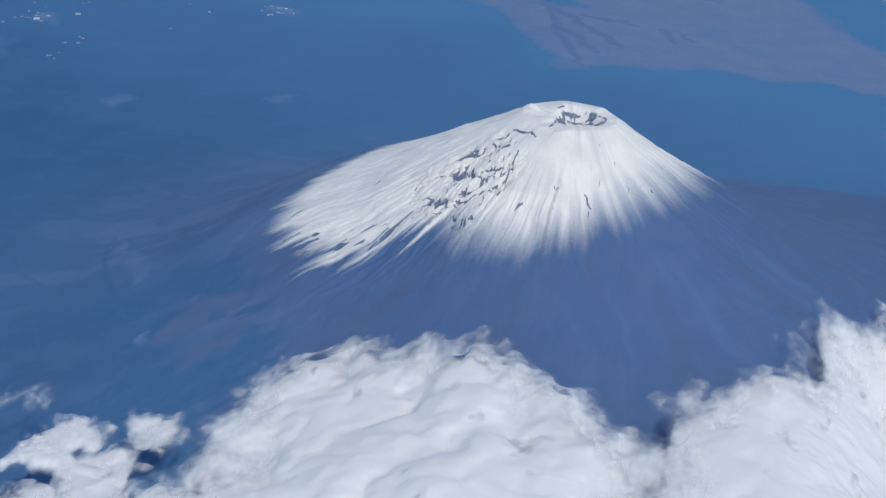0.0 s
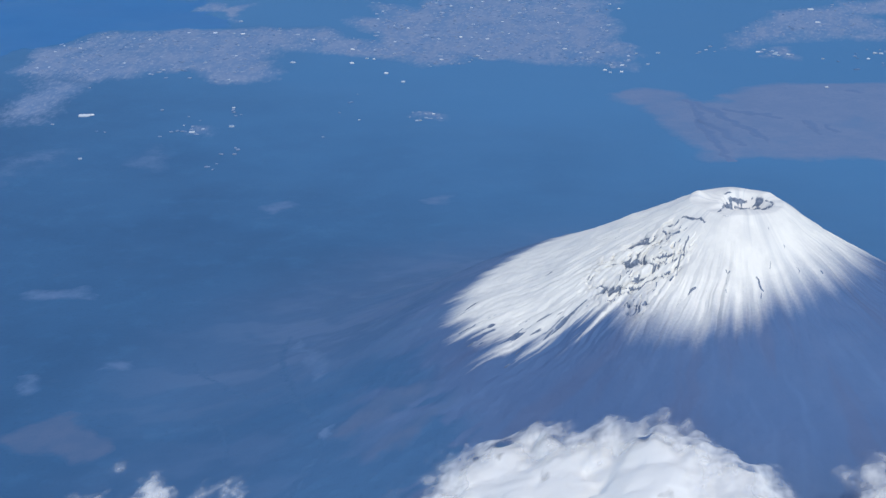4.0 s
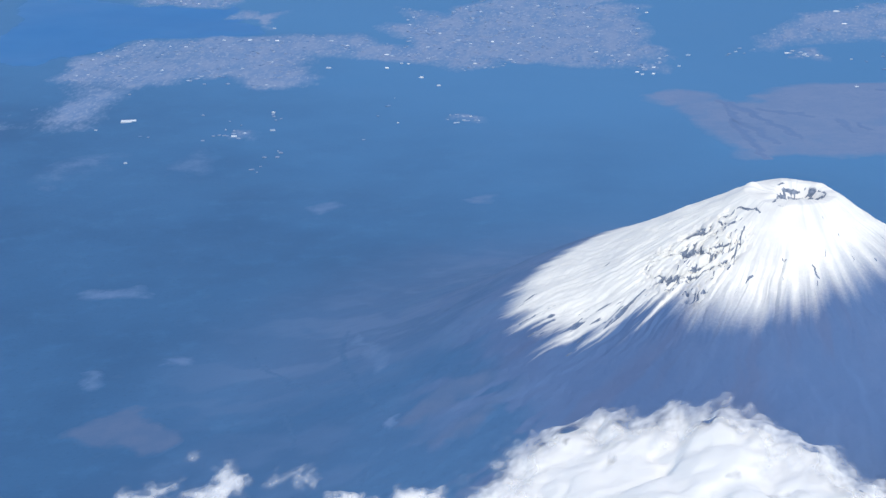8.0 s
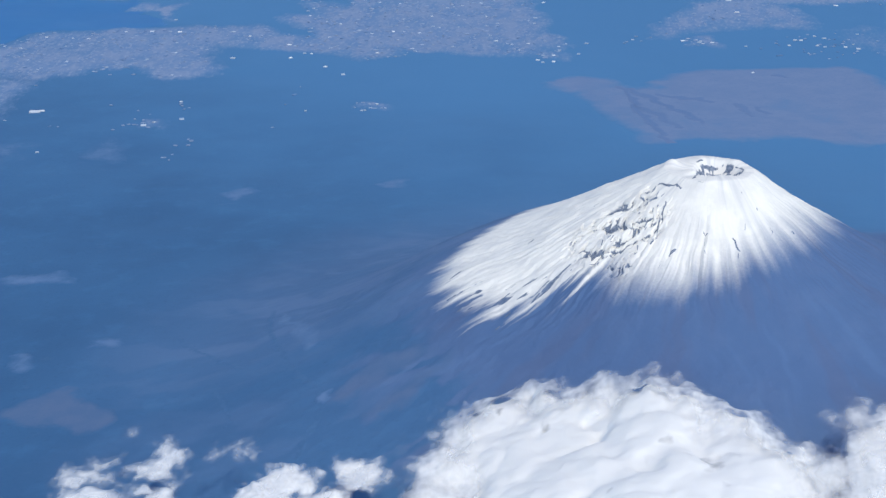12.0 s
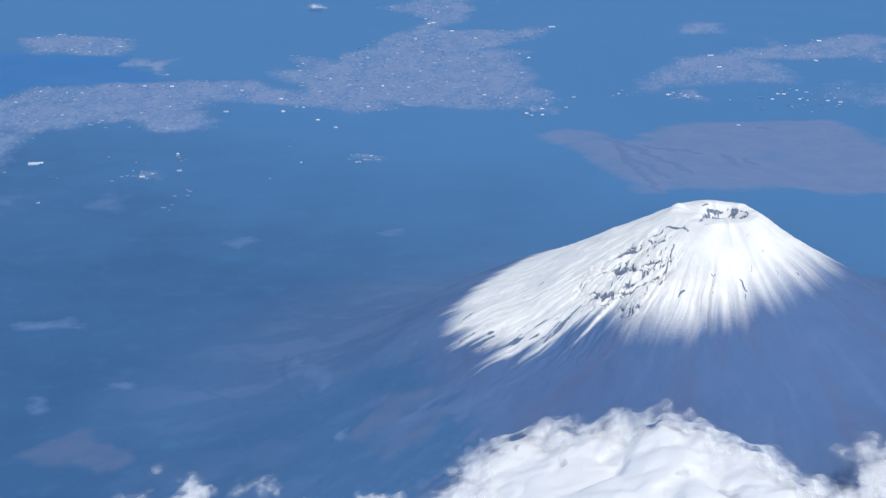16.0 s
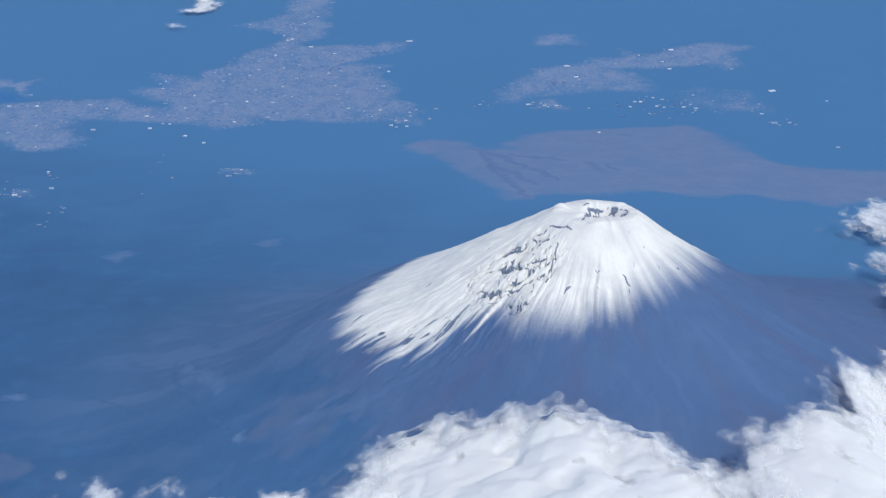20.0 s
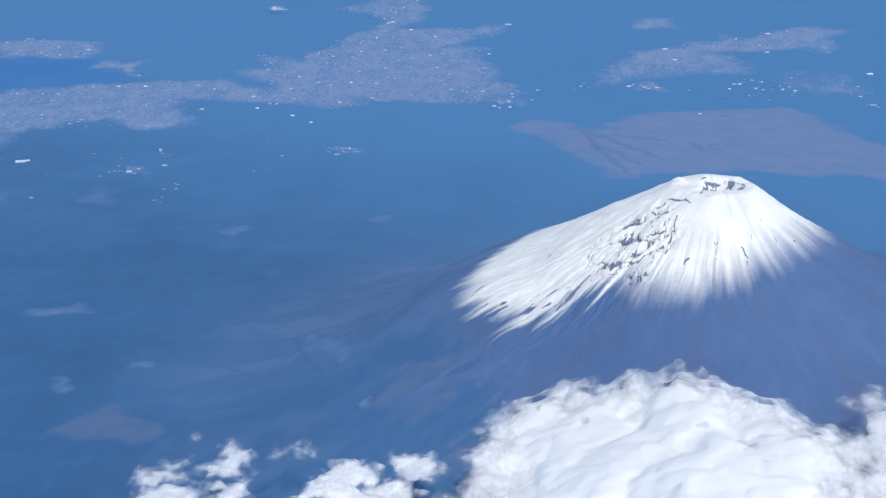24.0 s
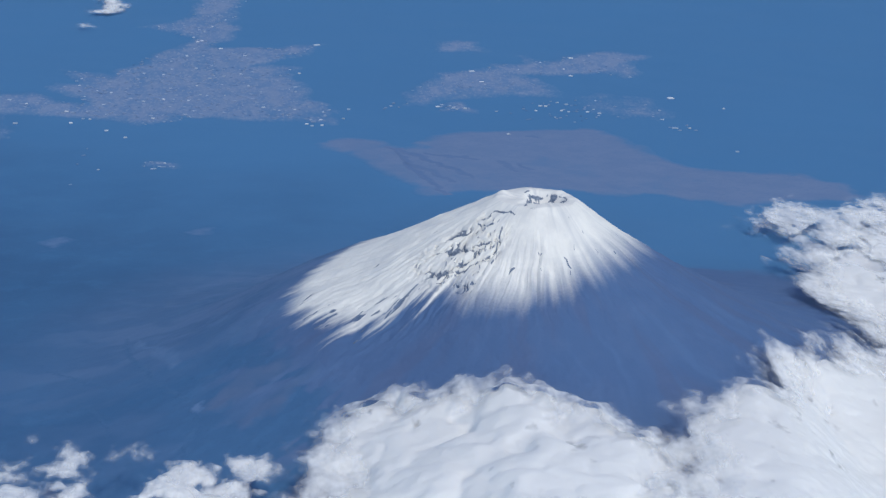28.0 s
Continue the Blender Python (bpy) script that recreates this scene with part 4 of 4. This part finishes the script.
build_cloud([(4.18, 7.75), (4.43, 7.4), (4.25, 6.79), (4.02, 7.05)], 1.27, 0.05, 103, "thin torn white wisp of cloud", rim=0.4, soft=0.5, dense=0.55)
build_cloud([(3.6, 6.5), (4.1, 6.95), (4.08, 6.6), (3.62, 6.25)], 1.36, 0.04, 113, "thin torn white wisp of cloud", rim=0.4, soft=0.6, dense=0.3)
build_cloud([(4.65, 7.64), (5.14, 8.08), (5.52, 7.89), (5.84, 8.26), (6.71, 8.49), (6.57, 7.8), (5.61, 7.55), (4.85, 6.95)], 1.28, 0.06, 123, "torn white streak of cloud", rim=0.5, soft=0.6, tear=1.8, dense=0.75)
build_cloud([(5.96, 8.88), (6.44, 9.21), (6.9, 9.0), (6.34, 8.75), (5.98, 8.58)], 1.2, 0.05, 133, "thin white cloud scrap over the far plain", rim=0.4, soft=0.6, dense=0.45)

# ---- buildings ----
def build_works(x, y, wide, deep, high, turn, label):
    """A large flat-roofed building: walls with a raised parapet, and its white roof."""
    ob = tagged(new("large_building"), label, "building", group="large white buildings on the plain")
    z = float(surface_z(np.array([x]), np.array([y]))[0])
    ob.matrix_world = pose(x * K, y * K, z * K, 0, 0, turn)
    w, d, h = wide * K / 2, deep * K / 2, high * K
    for name, mat, a, b, lo, hi, bevel in (("walls", MAT_WALL, w, d, -0.6, h, 0.05), ("roof", MAT_ROOF, w * 0.96, d * 0.96, h, h + 0.15, 0.05)):
        bm = bmesh.new()
        bmesh.ops.create_cube(bm, size=1, matrix=Matrix.Translation((0, 0, (lo + hi) / 2)) @ Matrix.Diagonal((2 * a, 2 * b, hi - lo, 1)))
        bmesh.ops.bevel(bm, geom=bm.edges[:], offset=bevel, segments=1, affect="EDGES")
        me = bpy.data.meshes.new(name)
        bm.to_mesh(me)
        bm.free()
        me.materials.append(mat)
        child = new(name, me)
        child.parent = ob
    return ob


# large buildings: km east and north, width
TOWN_WORKS = [
    (-8.43, 15.82, 0.08), (-8.59, 15.86, 0.05), (-8.70, 16.76, 0.07), (-7.54, 15.95, 0.08), (-7.21, 15.68, 0.06), (-6.47, 15.21, 0.08), (-6.37, 15.16, 0.06), (-6.30, 14.33, 0.07), (-6.13, 14.68, 0.06), (-6.01, 14.64, 0.05),
    (-7.21, 14.17, 0.09), (-5.65, 13.78, 0.07), (-5.30, 13.32, 0.07), (-8.57, 14.00, 0.06), (-4.95, 14.72, 0.06), (-4.87, 16.15, 0.05), (-4.35, 17.26, 0.05), (-4.25, 16.56, 0.06), (-4.16, 17.98, 0.07), (-4.08, 20.54, 0.10), (-4.56, 21.14, 0.07), (-4.38, 19.87, 0.05),
]
EDGE_WORKS = [
    (-3.19, 16.87, 0.05), (-3.23, 15.93, 0.05), (-3.10, 15.55, 0.08), (-2.58, 17.30, 0.08), (-2.57, 16.90, 0.05), (-2.53, 18.49, 0.06), (-2.33, 14.33, 0.07), (-2.24, 14.22, 0.06), (-2.07, 14.25, 0.06), (-1.95, 15.44, 0.05), (-2.03, 15.00, 0.06), (-1.71, 14.79, 0.06), (-1.62, 15.56, 0.07), (-2.23, 20.95, 0.15),
    (-9.55, 10.85, 0.2), (-9.45, 10.89, 0.09), (-7.74, 10.13, 0.1), (-7.47, 11.45, 0.05), (-7.26, 10.51, 0.09), (-4.59, 11.30, 0.06), (-4.65, 11.16, 0.04), (-4.52, 11.52, 0.05), (-5.52, 11.05, 0.04),
]
VILLAGE_WORKS = [
    (-0.06, 15.78, 0.08), (0.16, 15.86, 0.06), (0.21, 15.69, 0.08), (0.42, 15.69, 0.07), (0.27, 15.61, 0.06), (0.69, 18.71, 0.12), (0.83, 17.87, 0.10), (0.96, 15.52, 0.05), (1.76, 16.01, 0.07), (1.86, 16.0, 0.07), (1.66, 15.64, 0.06), (2.09, 16.30, 0.06), (2.24, 16.18, 0.08), (2.11, 15.67, 0.06), (2.23, 15.59, 0.06),
    (2.56, 15.59, 0.07), (2.69, 15.79, 0.05), (2.76, 15.50, 0.08), (2.69, 20.23, 0.11), (2.46, 19.22, 0.05), (2.54, 18.59, 0.09), (3.09, 18.97, 0.06), (3.66, 18.59, 0.08), (4.18, 16.77, 0.14), (3.96, 14.50, 0.13), (4.21, 14.50, 0.06), (1.05, 13.77, 0.06), (4.76, 12.78, 0.07), (5.01, 15.93, 0.05),
]
rng = np.random.default_rng(5)
for x, y, w in TOWN_WORKS + EDGE_WORKS + VILLAGE_WORKS:
    build_works(x, y, w * 0.8, w * rng.uniform(0.4, 0.8), 0.012, rng.uniform(-25, 25), "large low building with a bright white roof on the plain" if w > 0.075 else "low building with a small white roof on the plain")


def build_houses(name, outline, count, seed, label, spread=0.0, dense=0.0):
    """Many small houses as one mesh: boxes with pitched roofs."""
    rng = np.random.default_rng(seed)
    pts = np.array(outline)
    x, y = rng.uniform(pts[:, 0].min() - spread, pts[:, 0].max() + spread, count * 6), rng.uniform(pts[:, 1].min() - spread, pts[:, 1].max() + spread, count * 6)
    keep = (signed_distance(x, y, outline) > -spread * rng.random(x.size)) & (smooth_noise(x * 2.5, y * 2.5, 0, seed) * 1.2 > dense + 0.5 * rng.random(x.size))
    x, y = x[keep][:count], y[keep][:count]
    n = x.size
    w, d, h = rng.uniform(0.010, 0.026, n), rng.uniform(0.010, 0.030, n), rng.uniform(0.004, 0.009, n)
    big = rng.random(n) < 0.06
    w, d = np.where(big, w * 1.6, w), np.where(big, d * 1.6, d)
    a = rng.uniform(0, np.pi, n)
    z = surface_z(x, y) + 0.003
    corner = np.array([(-1, -1, 0), (1, -1, 0), (1, 1, 0), (-1, 1, 0), (-1, -1, 1), (1, -1, 1), (1, 1, 1), (-1, 1, 1), (-1, 0, 1.5), (1, 0, 1.5)], float)
    lx, ly = corner[None, :, 0] * w[:, None], corner[None, :, 1] * d[:, None]
    vx = x[:, None] + lx * np.cos(a)[:, None] - ly * np.sin(a)[:, None]
    vy = y[:, None] + lx * np.sin(a)[:, None] + ly * np.cos(a)[:, None]
    vz = z[:, None] + corner[None, :, 2] * h[:, None]
    quads = np.array([(0, 1, 5, 4), (1, 2, 6, 5), (2, 3, 7, 6), (3, 0, 4, 7), (4, 5, 9, 8), (6, 7, 8, 9)])
    faces = (np.arange(n)[:, None, None] * 10 + quads[None]).reshape(-1, 4)
    ob = mesh_object(name, np.stack([vx, vy, vz], -1).reshape(-1, 3) * K, faces, MAT_HOUSE, None, False)
    return tagged(ob, label, "houses", kind="stuff")


build_houses("houses", TOWN, 1300, 1, "dense scatter of pale town houses")
build_houses("houses", SHORE_TOWN, 160, 2, "pale houses along the lake shore")
build_houses("houses", VILLAGE, 110, 3, "scattered pale village houses", 0.2)
build_houses("houses", [(0.9, 15.3), (1.6, 15.0), (3.9, 15.0), (3.6, 16.2), (2.9, 16.5), (1.6, 16.2)], 45, 4, "loose row of pale houses beyond the grassland", 0.2, 0.1)
build_houses("houses", [(-9.8, 8.0), (-5.0, 9.5), (-5.0, 12.5), (-10.0, 12.3)], 14, 5, "farm houses scattered in the woods", 0.2, 0.35)
for n, (x, y, wide, count) in enumerate(((-4.59, 11.34, 0.2, 8), (-7.76, 10.2, 0.22, 8), (-7.36, 11.15, 0.15, 5), (-8.9, 13.3, 0.3, 9), (-7.1, 8.5, 0.2, 4), (-6.86, 9.3, 0.15, 4), (0.2, 15.72, 0.25, 12), (-0.7, 15.8, 0.25, 6), (4.2, 14.5, 0.25, 5))):
    build_houses("houses", [(x - wide, y - wide), (x + wide, y - 0.8 * wide), (x + 0.8 * wide, y + wide), (x - wide, y + 0.9 * wide)], count, 30 + n, "small huddle of pale houses on the plain", 0.1)
